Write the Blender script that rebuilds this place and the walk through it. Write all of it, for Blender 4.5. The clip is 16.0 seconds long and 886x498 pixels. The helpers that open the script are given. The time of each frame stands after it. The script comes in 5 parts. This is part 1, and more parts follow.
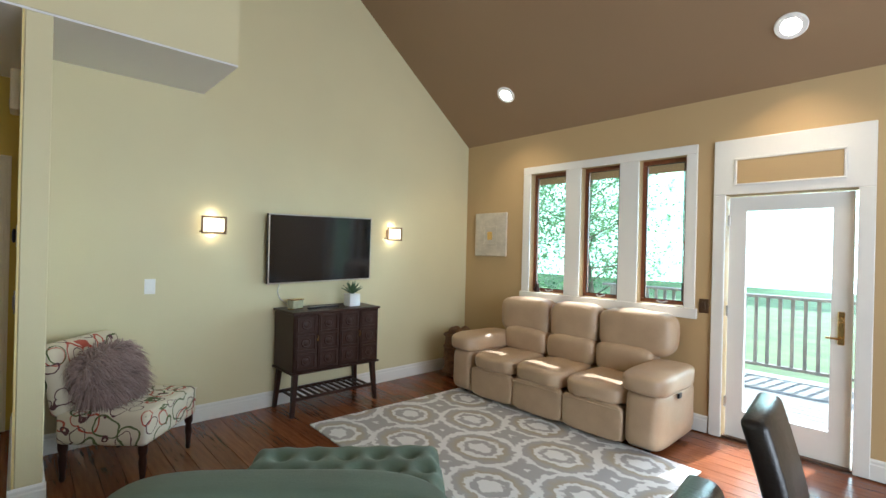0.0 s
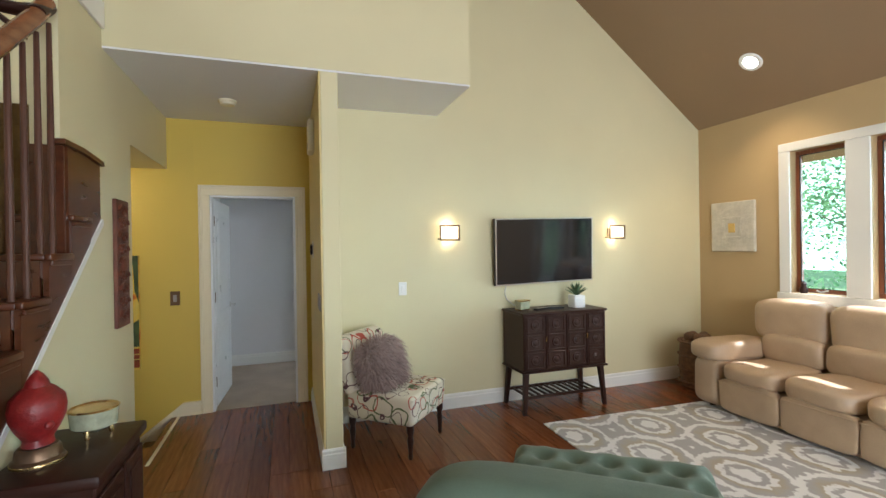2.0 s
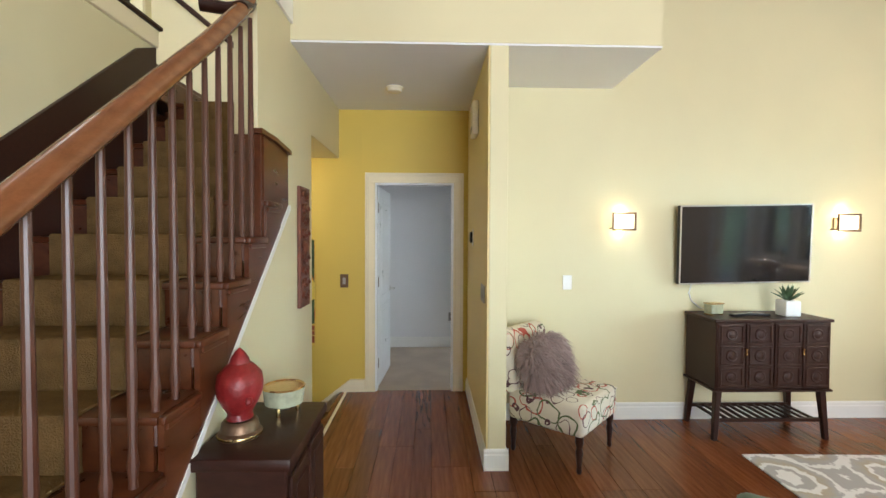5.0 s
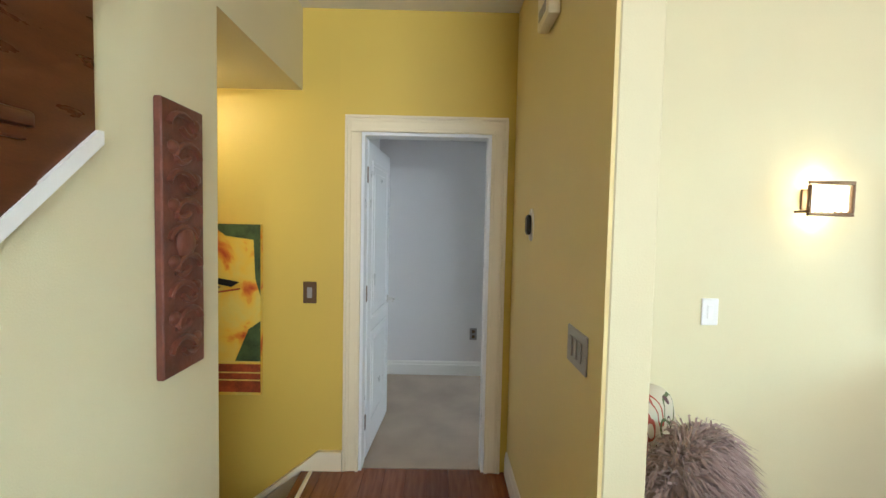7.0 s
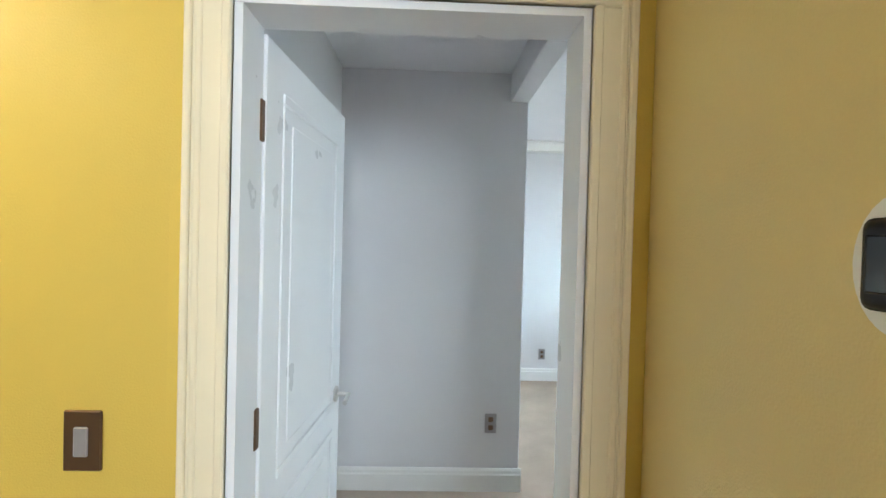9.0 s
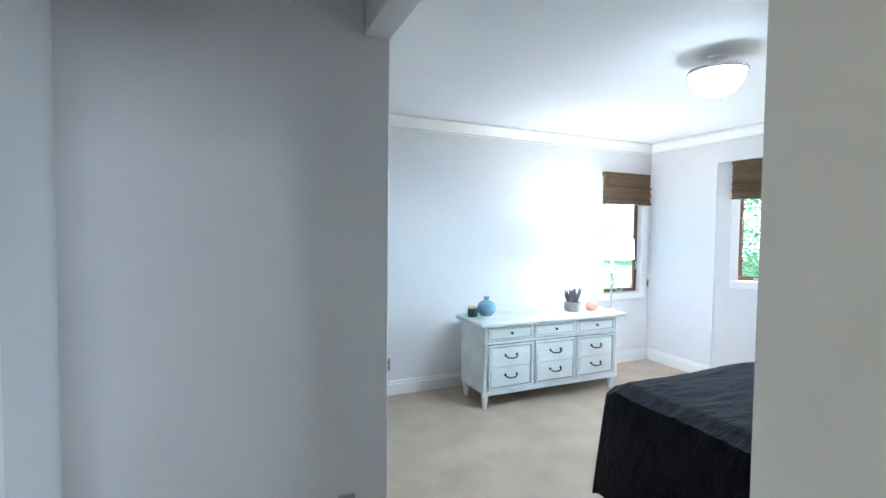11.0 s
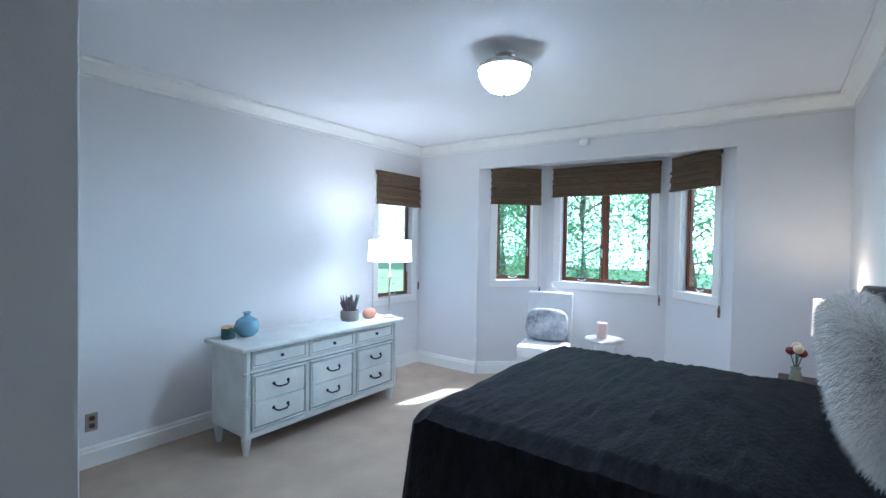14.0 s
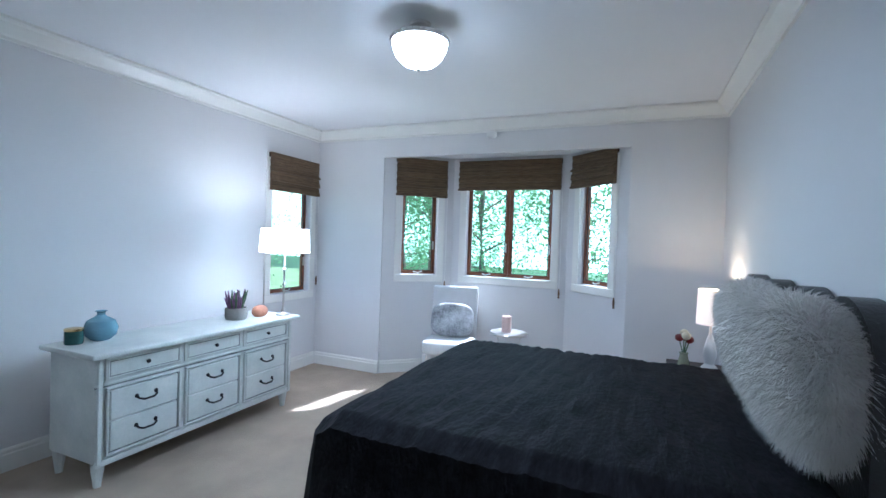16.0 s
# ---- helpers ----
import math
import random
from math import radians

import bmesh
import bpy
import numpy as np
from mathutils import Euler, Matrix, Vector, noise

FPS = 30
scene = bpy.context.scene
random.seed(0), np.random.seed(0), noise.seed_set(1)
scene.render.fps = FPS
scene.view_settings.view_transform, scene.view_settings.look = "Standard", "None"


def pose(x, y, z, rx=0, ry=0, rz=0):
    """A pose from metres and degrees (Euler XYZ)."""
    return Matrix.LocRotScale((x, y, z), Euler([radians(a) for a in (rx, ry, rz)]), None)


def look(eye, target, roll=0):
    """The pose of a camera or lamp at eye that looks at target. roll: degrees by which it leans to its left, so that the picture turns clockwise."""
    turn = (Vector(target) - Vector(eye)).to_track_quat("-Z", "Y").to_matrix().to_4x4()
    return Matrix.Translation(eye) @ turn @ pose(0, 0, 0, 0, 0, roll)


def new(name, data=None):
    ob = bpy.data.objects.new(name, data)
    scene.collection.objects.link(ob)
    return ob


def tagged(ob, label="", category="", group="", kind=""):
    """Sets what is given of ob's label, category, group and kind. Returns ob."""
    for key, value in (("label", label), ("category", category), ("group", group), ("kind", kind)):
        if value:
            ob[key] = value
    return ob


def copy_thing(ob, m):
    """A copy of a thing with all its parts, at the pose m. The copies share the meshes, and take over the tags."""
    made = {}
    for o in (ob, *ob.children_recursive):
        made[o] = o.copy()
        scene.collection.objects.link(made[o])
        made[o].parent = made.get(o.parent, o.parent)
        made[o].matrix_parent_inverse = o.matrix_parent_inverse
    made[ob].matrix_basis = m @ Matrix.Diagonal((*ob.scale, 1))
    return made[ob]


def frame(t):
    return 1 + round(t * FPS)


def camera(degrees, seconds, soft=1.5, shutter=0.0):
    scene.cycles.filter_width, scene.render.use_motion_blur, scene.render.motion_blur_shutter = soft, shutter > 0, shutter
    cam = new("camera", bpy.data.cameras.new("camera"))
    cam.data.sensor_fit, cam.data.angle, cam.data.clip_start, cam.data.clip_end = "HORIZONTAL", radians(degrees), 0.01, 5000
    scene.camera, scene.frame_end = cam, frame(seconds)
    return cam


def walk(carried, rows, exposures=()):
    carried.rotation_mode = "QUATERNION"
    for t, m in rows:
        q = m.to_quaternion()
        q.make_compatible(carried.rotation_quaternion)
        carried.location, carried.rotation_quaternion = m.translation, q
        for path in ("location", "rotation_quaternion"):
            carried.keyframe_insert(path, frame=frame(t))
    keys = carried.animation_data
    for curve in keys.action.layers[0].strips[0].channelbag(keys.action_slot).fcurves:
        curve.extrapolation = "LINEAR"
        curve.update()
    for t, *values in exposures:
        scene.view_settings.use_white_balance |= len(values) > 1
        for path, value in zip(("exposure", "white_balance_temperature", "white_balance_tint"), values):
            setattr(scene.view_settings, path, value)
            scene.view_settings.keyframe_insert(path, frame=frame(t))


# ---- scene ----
cam = camera(88.0, 16.0)
PATH = [
    (0, (0.114, -0.327, 1.499), (1.472, 1.142, 1.500), 1.4),
    (0.5, (0.075, -0.337, 1.511), (1.309, 1.237, 1.503), 1.4),
    (1, (0.019, -0.288, 1.522), (1.087, 1.402, 1.510), 0.6),
    (1.5, (-0.049, -0.238, 1.523), (0.822, 1.563, 1.512), -0.2),
    (2, (-0.118, -0.201, 1.521), (0.526, 1.692, 1.514), -0.9),
    (2.5, (-0.174, -0.190, 1.521), (0.245, 1.765, 1.522), -1.3),
    (3, (-0.197, -0.193, 1.525), (0.040, 1.793, 1.524), -1.4),
    (3.5, (-0.218, -0.190, 1.532), (-0.082, 1.805, 1.518), -1.2),
    (4, (-0.231, -0.185, 1.540), (-0.136, 1.812, 1.515), -0.7),
    (4.2, (-0.237, -0.178, 1.542), (-0.146, 1.820, 1.513), -0.6),
    (6.3, (-0.310, 1.170, 1.497), (-0.303, 3.168, 1.398), 1.5),
    (6.5, (-0.314, 1.363, 1.503), (-0.298, 3.361, 1.401), 1.4),
    (7, (-0.337, 1.864, 1.513), (-0.317, 3.861, 1.406), 1.2),
    (7.5, (-0.355, 2.372, 1.518), (-0.353, 4.369, 1.423), 1.0),
    (8, (-0.394, 2.858, 1.510), (-0.388, 4.856, 1.436), 0.6),
    (8.5, (-0.405, 3.279, 1.520), (-0.398, 5.278, 1.469), 0.7),
    (9, (-0.375, 3.606, 1.531), (-0.316, 5.605, 1.502), 1.5),
    (9.2, (-0.360, 3.724, 1.529), (-0.267, 5.721, 1.499), 1.7),
    (11.3, (-0.384, 4.617, 1.602), (0.556, 6.38, 1.516), 0.6),
    (11.5, (-0.375, 4.678, 1.599), (0.64, 6.399, 1.512), 0.7),
    (12, (-0.356, 4.807, 1.6), (0.831, 6.414, 1.507), 1.0),
    (12.5, (-0.323, 4.906, 1.587), (1.006, 6.398, 1.501), 1.1),
    (13, (-0.278, 4.983, 1.565), (1.165, 6.367, 1.495), 1.1),
    (13.5, (-0.217, 5.048, 1.563), (1.321, 6.324, 1.507), 1.0),
    (14, (-0.164, 5.088, 1.553), (1.455, 6.262, 1.509), 1.0),
    (14.5, (-0.123, 5.133, 1.54), (1.571, 6.195, 1.499), 1.2),
    (15, (-0.078, 5.19, 1.519), (1.684, 6.135, 1.483), 1.5),
    (15.5, (-0.041, 5.235, 1.493), (1.769, 6.086, 1.459), 1.7),
    (16, (0.0, 5.27, 1.479), (1.838, 6.058, 1.443), 2.0),
]
walk(cam, [(t, look(eye, target, roll)) for t, eye, target, roll in PATH], [(0, 1.2, 5400, 7), (1.5, 1.42, 5550, 8), (3.5, 1.9, 5700, 9), (6.4, 2.1, 5600, 8), (8.0, 2.35, 5500, 7), (9.2, 2.65, 5400, 7), (11.5, 2.15, 5100, 7), (13.0, 1.72, 4900, 9), (16, 1.36, 4850, 9)])


# light and exposure
world = bpy.data.worlds.new("sky")
scene.world = world
world.use_nodes = True
wn = world.node_tree
sky = wn.nodes.new("ShaderNodeTexSky")
sky.sky_type, sky.sun_disc = "NISHITA", False
sky.sun_elevation, sky.sun_rotation = radians(53), radians(99)
wn.links.new(sky.outputs[0], wn.nodes["Background"].inputs[0])
wn.nodes["Background"].inputs[1].default_value = 0.15


def lamp(name, kind, m, energy, colour, size=0.1, size_y=None, spot=None):
    d = bpy.data.lights.new(name, kind)
    d.energy, d.color = energy, colour
    if kind == "AREA":
        d.size = size
        if size_y:
            d.shape, d.size_y = "RECTANGLE", size_y
    elif kind == "SUN":
        d.angle = size
    else:
        d.shadow_soft_size = size
    if spot:
        d.spot_size, d.spot_blend = radians(spot), 0.8
    ob = new(name, d)
    ob.matrix_world = m
    return ob


WARM, DAY = (1.0, 0.72, 0.42), (0.86, 0.94, 1.0)
lamp("sun", "SUN", look((8, -1.3, 10.6), (0, 0, 0)), 5.0, (1, 0.95, 0.88), radians(0.6))
# added fill lamps behind the walker and in the upper gallery; no windows there
lamp("south_fill", "AREA", look((1.6, -3.42, 1.6), (1.6, 0, 1.8)), 88, (1, 1, 0.97), 3.2, 2.4)
lamp("gallery_fill", "AREA", look((-3.85, 2.0, 4.6), (0, 2.4, 3.4)), 36, (1, 0.94, 0.84), 2.0, 1.6)


# ---- materials ----
def mat(name, rgb, rough=0.6, metal=0.0, vary=0.06, scale=6.0, bump=0.0, bscale=80.0, rgb2=None, stretch=(1, 1, 1), spec=0.5, sheen=0.0, random_tone=0.0):
    m = bpy.data.materials.new(name)
    m.use_nodes = True
    t = m.node_tree
    b = t.nodes["Principled BSDF"]
    b.inputs["Roughness"].default_value, b.inputs["Metallic"].default_value = rough, metal
    b.inputs["Specular IOR Level"].default_value = spec
    if sheen:
        b.inputs["Sheen Weight"].default_value = sheen
    co = t.nodes.new("ShaderNodeTexCoord")
    mp = t.nodes.new("ShaderNodeMapping")
    mp.inputs["Scale"].default_value = stretch
    t.links.new(co.outputs["Object"], mp.inputs[0])
    n1 = t.nodes.new("ShaderNodeTexNoise")
    n1.inputs["Scale"].default_value, n1.inputs["Detail"].default_value = scale, 6
    n2 = t.nodes.new("ShaderNodeTexNoise")
    n2.inputs["Scale"].default_value, n2.inputs["Detail"].default_value = bscale, 4
    for n in (n1, n2):
        t.links.new(mp.outputs[0], n.inputs["Vector"])
    mix = t.nodes.new("ShaderNodeMix")
    mix.data_type = "RGBA"
    a = [max(0, c * (1 - vary)) for c in rgb]
    c2 = rgb2 or [min(1, c * (1 + vary)) for c in rgb]
    mix.inputs[6].default_value, mix.inputs[7].default_value = (*a, 1), (*c2, 1)
    ramp = t.nodes.new("ShaderNodeMapRange")
    ramp.inputs[1].default_value, ramp.inputs[2].default_value = 0.3, 0.7
    add = t.nodes.new("ShaderNodeMath")
    add.operation = "MULTIPLY_ADD"
    t.links.new(n2.outputs[0], add.inputs[0])
    add.inputs[1].default_value = 0.35
    t.links.new(n1.outputs[0], add.inputs[2])
    ramp.inputs[1].default_value, ramp.inputs[2].default_value = 0.45, 0.95
    t.links.new(add.outputs[0], ramp.inputs[0])
    t.links.new(ramp.outputs[0], mix.inputs[0])
    out = mix.outputs[2]
    if random_tone:
        info = t.nodes.new("ShaderNodeObjectInfo")
        r2 = t.nodes.new("ShaderNodeMapRange")
        r2.inputs[3].default_value, r2.inputs[4].default_value = 1 - random_tone, 1 + random_tone
        t.links.new(info.outputs["Random"], r2.inputs[0])
        hsv = t.nodes.new("ShaderNodeHueSaturation")
        t.links.new(r2.outputs[0], hsv.inputs["Value"])
        t.links.new(out, hsv.inputs["Color"])
        out = hsv.outputs[0]
    t.links.new(out, b.inputs["Base Color"])
    rr = t.nodes.new("ShaderNodeMapRange")
    rr.inputs[3].default_value, rr.inputs[4].default_value = max(0.02, rough - 0.08), min(1, rough + 0.08)
    t.links.new(n1.outputs[0], rr.inputs[0])
    t.links.new(rr.outputs[0], b.inputs["Roughness"])
    if bump:
        bp = t.nodes.new("ShaderNodeBump")
        bp.inputs["Strength"].default_value, bp.inputs["Distance"].default_value = bump, 0.01
        t.links.new(n2.outputs[0], bp.inputs["Height"])
        t.links.new(bp.outputs[0], b.inputs["Normal"])
    return m


def glow(name, rgb, strength):
    m = bpy.data.materials.new(name)
    m.use_nodes = True
    b = m.node_tree.nodes["Principled BSDF"]
    b.inputs["Base Color"].default_value = (0.8, 0.8, 0.8, 1)
    b.inputs["Emission Color"].default_value = (*rgb, 1)
    b.inputs["Emission Strength"].default_value = strength
    return m


CREAM = mat("cream_wall_paint", (0.68, 0.62, 0.39), 0.6, vary=0.03, scale=1.5, bump=0.12, bscale=220)
# deeper gold than the cream, for the hall end and passage walls
GOLD = mat("gold_wall_tone", (0.62, 0.45, 0.075), 0.55, vary=0.04, scale=1.5, bump=0.12, bscale=220)
# window wall and ceiling get darker tans than the cream walls
TAN = mat("tan_wall_tone", (0.50, 0.36, 0.18), 0.6, vary=0.04, scale=1.5, bump=0.12, bscale=220)
TANCEIL = mat("tan_ceiling_tone", (0.29, 0.195, 0.11), 0.7, vary=0.04, scale=1.2, bump=0.1, bscale=200)
GREYWALL = mat("pale_grey_wall_paint", (0.70, 0.69, 0.69), 0.6, vary=0.02, scale=1.5, bump=0.1, bscale=220)
WHITE = mat("white_ceiling_paint", (0.80, 0.80, 0.81), 0.7, vary=0.02, scale=1.5, bump=0.08, bscale=200)
TRIM = mat("white_trim_paint", (0.80, 0.79, 0.75), 0.35, vary=0.02, scale=4, bump=0.03, bscale=60)
CREAMTRIM = mat("cream_trim_paint", (0.78, 0.70, 0.50), 0.4, vary=0.03, scale=4, bump=0.03, bscale=60)
DOORPAINT = mat("white_door_paint", (0.80, 0.81, 0.82), 0.3, vary=0.015, scale=4, bump=0.03, bscale=50)
CARPET = mat("beige_carpet", (0.47, 0.38, 0.29), 0.95, vary=0.14, scale=3, bump=0.8, bscale=260, spec=0.1)
FLOORWOOD = mat("red_brown_floor_wood", (0.17, 0.046, 0.013), 0.24, vary=0.3, scale=5, bump=0.05, bscale=60, rgb2=(0.24, 0.08, 0.03), stretch=(9, 0.7, 1), random_tone=0.22)
STAIRWOOD = mat("dark_red_stair_wood", (0.060, 0.015, 0.005), 0.3, vary=0.15, scale=4, bump=0.04, bscale=50, stretch=(5, 1.5, 7), rgb2=(0.105, 0.030, 0.009))
RAILWOOD = mat("polished_rail_wood", (0.20, 0.075, 0.028), 0.2, vary=0.25, scale=5, bump=0.03, bscale=50, stretch=(6, 1, 4))
DARKWOOD = mat("espresso_wood", (0.030, 0.010, 0.006), 0.42, vary=0.3, scale=8, spec=0.3, bump=0.08, bscale=60, stretch=(2, 6, 6))
WINWOOD = mat("red_window_wood", (0.20, 0.065, 0.025), 0.35, vary=0.25, scale=8, bump=0.05, bscale=60, stretch=(6, 6, 1))
STAIRCARPET = mat("tan_stair_carpet", (0.17, 0.105, 0.042), 0.95, vary=0.25, scale=14, bump=0.9, bscale=160, spec=0.1)
BRASS = mat("brass", (0.75, 0.55, 0.25), 0.25, 1.0)
BRONZE = mat("brown_bronze_metal", (0.16, 0.10, 0.06), 0.4, 0.8)
CHROME = mat("brushed_nickel", (0.62, 0.60, 0.57), 0.3, 1.0)
BLACK = mat("black_iron", (0.02, 0.02, 0.022), 0.4, 0.6)
PLASTIC = mat("white_plastic", (0.82, 0.82, 0.80), 0.35, vary=0.01)
GREYPLASTIC = mat("grey_metal_plate", (0.33, 0.31, 0.30), 0.4, 0.3)
GLASS = bpy.data.materials.new("window_glass")
GLASS.use_nodes = True
gb = GLASS.node_tree.nodes["Principled BSDF"]
gb.inputs["Transmission Weight"].default_value, gb.inputs["Roughness"].default_value, gb.inputs["IOR"].default_value = 1.0, 0.0, 1.1
gb.inputs["Base Color"].default_value = (0.96, 1.0, 0.99, 1)


# ---- mesh helpers ----
def add_box(bm, x0, y0, z0, x1, y1, z1, bevel=0.0, seg=1):
    r = bmesh.ops.create_cube(bm, size=1.0)
    vs = r["verts"]
    for v in vs:
        v.co = Vector(((x0 + x1) / 2 + v.co.x * (x1 - x0), (y0 + y1) / 2 + v.co.y * (y1 - y0), (z0 + z1) / 2 + v.co.z * (z1 - z0)))
    if bevel:
        es = list({e for v in vs for e in v.link_edges})
        bmesh.ops.bevel(bm, geom=es, offset=bevel, segments=seg, affect="EDGES", profile=0.5)
    return bm


def box(x0, y0, z0, x1, y1, z1, bevel=0.0, seg=1):
    return add_box(bmesh.new(), x0, y0, z0, x1, y1, z1, bevel, seg)


def lathe(profile, n=24, cx=0, cy=0, cz=0):
    """A turned body from (radius, height) pairs."""
    bm = bmesh.new()
    rings = []
    for r, z in profile:
        rings.append([bm.verts.new((cx + max(r, 1e-4) * math.cos(2 * math.pi * i / n), cy + max(r, 1e-4) * math.sin(2 * math.pi * i / n), cz + z)) for i in range(n)])
    for a, b in zip(rings, rings[1:]):
        for i in range(n):
            bm.faces.new((a[i], a[(i + 1) % n], b[(i + 1) % n], b[i]))
    bm.faces.new(rings[0][::-1])
    bm.faces.new(rings[-1])
    return bm


def tube(points, radius, n=8, squash=1.0):
    """A bar of round section along points."""
    bm = bmesh.new()
    pts = [Vector(p) for p in points]
    rings = []
    for i, p in enumerate(pts):
        d = (pts[min(i + 1, len(pts) - 1)] - pts[max(i - 1, 0)]).normalized()
        side = d.cross(Vector((0, 0, 1)))
        side = side.normalized() if side.length > 1e-3 else Vector((1, 0, 0))
        up = side.cross(d).normalized()
        r = radius[i] if isinstance(radius, (list, tuple)) else radius
        rings.append([bm.verts.new(p + side * (r * math.cos(2 * math.pi * k / n)) + up * (r * squash * math.sin(2 * math.pi * k / n))) for k in range(n)])
    for a, b in zip(rings, rings[1:]):
        for k in range(n):
            bm.faces.new((a[k], a[(k + 1) % n], b[(k + 1) % n], b[k]))
    bm.faces.new(rings[0][::-1])
    bm.faces.new(rings[-1])
    return bm


def prism(outline, d0, d1, axis="x"):
    """A flat outline given a thickness from d0 to d1 along axis."""
    bm = bmesh.new()
    put = {"x": lambda a, b, d: (d, a, b), "y": lambda a, b, d: (a, d, b), "z": lambda a, b, d: (a, b, d)}[axis]
    lo = [bm.verts.new(put(a, b, d0)) for a, b in outline]
    hi = [bm.verts.new(put(a, b, d1)) for a, b in outline]
    bm.faces.new(lo)
    bm.faces.new(hi[::-1])
    for i in range(len(lo)):
        j = (i + 1) % len(lo)
        bm.faces.new((lo[i], hi[i], hi[j], lo[j]))
    bmesh.ops.recalc_face_normals(bm, faces=bm.faces)
    return bm


def blob(cx, cy, cz, rx, ry, rz, power=2.6, nu=28, nv=16, rough=0.0, seed=0):
    """A cushion-like rounded body."""
    bm = bmesh.new()
    f = lambda c: math.copysign(abs(c) ** (2 / power), c)
    rings = []
    for j in range(nv + 1):
        v = -math.pi / 2 + math.pi * j / nv
        ring = []
        for i in range(nu):
            u = 2 * math.pi * i / nu
            p = Vector((f(math.cos(v)) * f(math.cos(u)) * rx, f(math.cos(v)) * f(math.sin(u)) * ry, f(math.sin(v)) * rz))
            if rough:
                p *= 1 + rough * noise.noise(p * 6 + Vector((seed, 0, 0)))
            ring.append(bm.verts.new(Vector((cx, cy, cz)) + p))
        rings.append(ring)
    for a, b in zip(rings, rings[1:]):
        for i in range(nu):
            bm.faces.new((a[i], a[(i + 1) % nu], b[(i + 1) % nu], b[i]))
    bmesh.ops.remove_doubles(bm, verts=bm.verts, dist=1e-5)
    return bm


def mesh_of(name, bm, material, smooth=True):
    bmesh.ops.recalc_face_normals(bm, faces=bm.faces)
    me = bpy.data.meshes.new(name)
    bm.to_mesh(me)
    bm.free()
    me.materials.append(material)
    if smooth:
        me.shade_smooth()
        me.set_sharp_from_angle(angle=radians(35))
    return me


def part(name, bm, material, parent=None, label="", m=None, smooth=True):
    ob = new(name, mesh_of(name, bm, material, smooth))
    if parent:
        ob.parent = parent
    if m is not None:
        ob.matrix_basis = m
    return tagged(ob, label)


def thing(name, label, category, group="", m=None):
    ob = new(name)
    ob.empty_display_size = 0.1
    if m is not None:
        ob.matrix_basis = m
    return tagged(ob, label, category, group)


def solid(name, bm, material, label, category, group="", kind="", m=None):
    return tagged(part(name, bm, material, None, label, m), label, category, group, kind)


def structure(name, bm, material, label="", m=None, smooth=False):
    ob = part(name, bm, material, None, label, m, smooth)
    return tagged(ob, label, "", "", "structure")


def wall_mesh(length, z0, z1, thick, holes=()):
    """A wall along x, its face at y = 0 and its back at y = thick, with holes (u0, u1, z0, z1)."""
    us = sorted({0, length, *[h[0] for h in holes], *[h[1] for h in holes]})
    zs = sorted({z0, z1, *[h[2] for h in holes], *[h[3] for h in holes]})
    bm = bmesh.new()
    solid_cell = lambda i, j: 0 <= i < len(us) - 1 and 0 <= j < len(zs) - 1 and not any(
        h[0] < (us[i] + us[i + 1]) / 2 < h[1] and h[2] < (zs[j] + zs[j + 1]) / 2 < h[3] for h in holes)
    q = lambda *c: bm.faces.new([bm.verts.new(p) for p in c])
    for i in range(len(us) - 1):
        for j in range(len(zs) - 1):
            if not solid_cell(i, j):
                continue
            a, b, c, d = us[i], us[i + 1], zs[j], zs[j + 1]
            q((a, 0, c), (b, 0, c), (b, 0, d), (a, 0, d))
            q((a, thick, c), (a, thick, d), (b, thick, d), (b, thick, c))
            if not solid_cell(i - 1, j):
                q((a, 0, c), (a, 0, d), (a, thick, d), (a, thick, c))
            if not solid_cell(i + 1, j):
                q((b, 0, c), (b, thick, c), (b, thick, d), (b, 0, d))
            if not solid_cell(i, j - 1):
                q((a, 0, c), (a, thick, c), (b, thick, c), (b, 0, c))
            if not solid_cell(i, j + 1):
                q((a, 0, d), (b, 0, d), (b, thick, d), (a, thick, d))
    bmesh.ops.remove_doubles(bm, verts=bm.verts, dist=1e-5)
    return bm


def baseboard(name, x0, y0, x1, y1, nx, ny, material=None, h=0.14):
    """A moulded skirting from (x0, y0) to (x1, y1) that stands out towards (nx, ny)."""
    prof = [(0, 0), (0.016, 0), (0.016, h * 0.72), (0.011, h * 0.78), (0.011, h * 0.9), (0.005, h), (0, h)]
    bm = bmesh.new()
    ends = [[bm.verts.new((x + nx * d, y + ny * d, z)) for d, z in prof] for x, y in ((x0, y0), (x1, y1))]
    bm.faces.new(ends[0])
    bm.faces.new(ends[1][::-1])
    for i in range(len(prof)):
        j = (i + 1) % len(prof)
        bm.faces.new((ends[0][i], ends[0][j], ends[1][j], ends[1][i]))
    return structure(name, bm, material or TRIM)


# ---- large structure ----
SL = 0.76
zc = lambda x: 2.83 + SL * (4.42 - x)
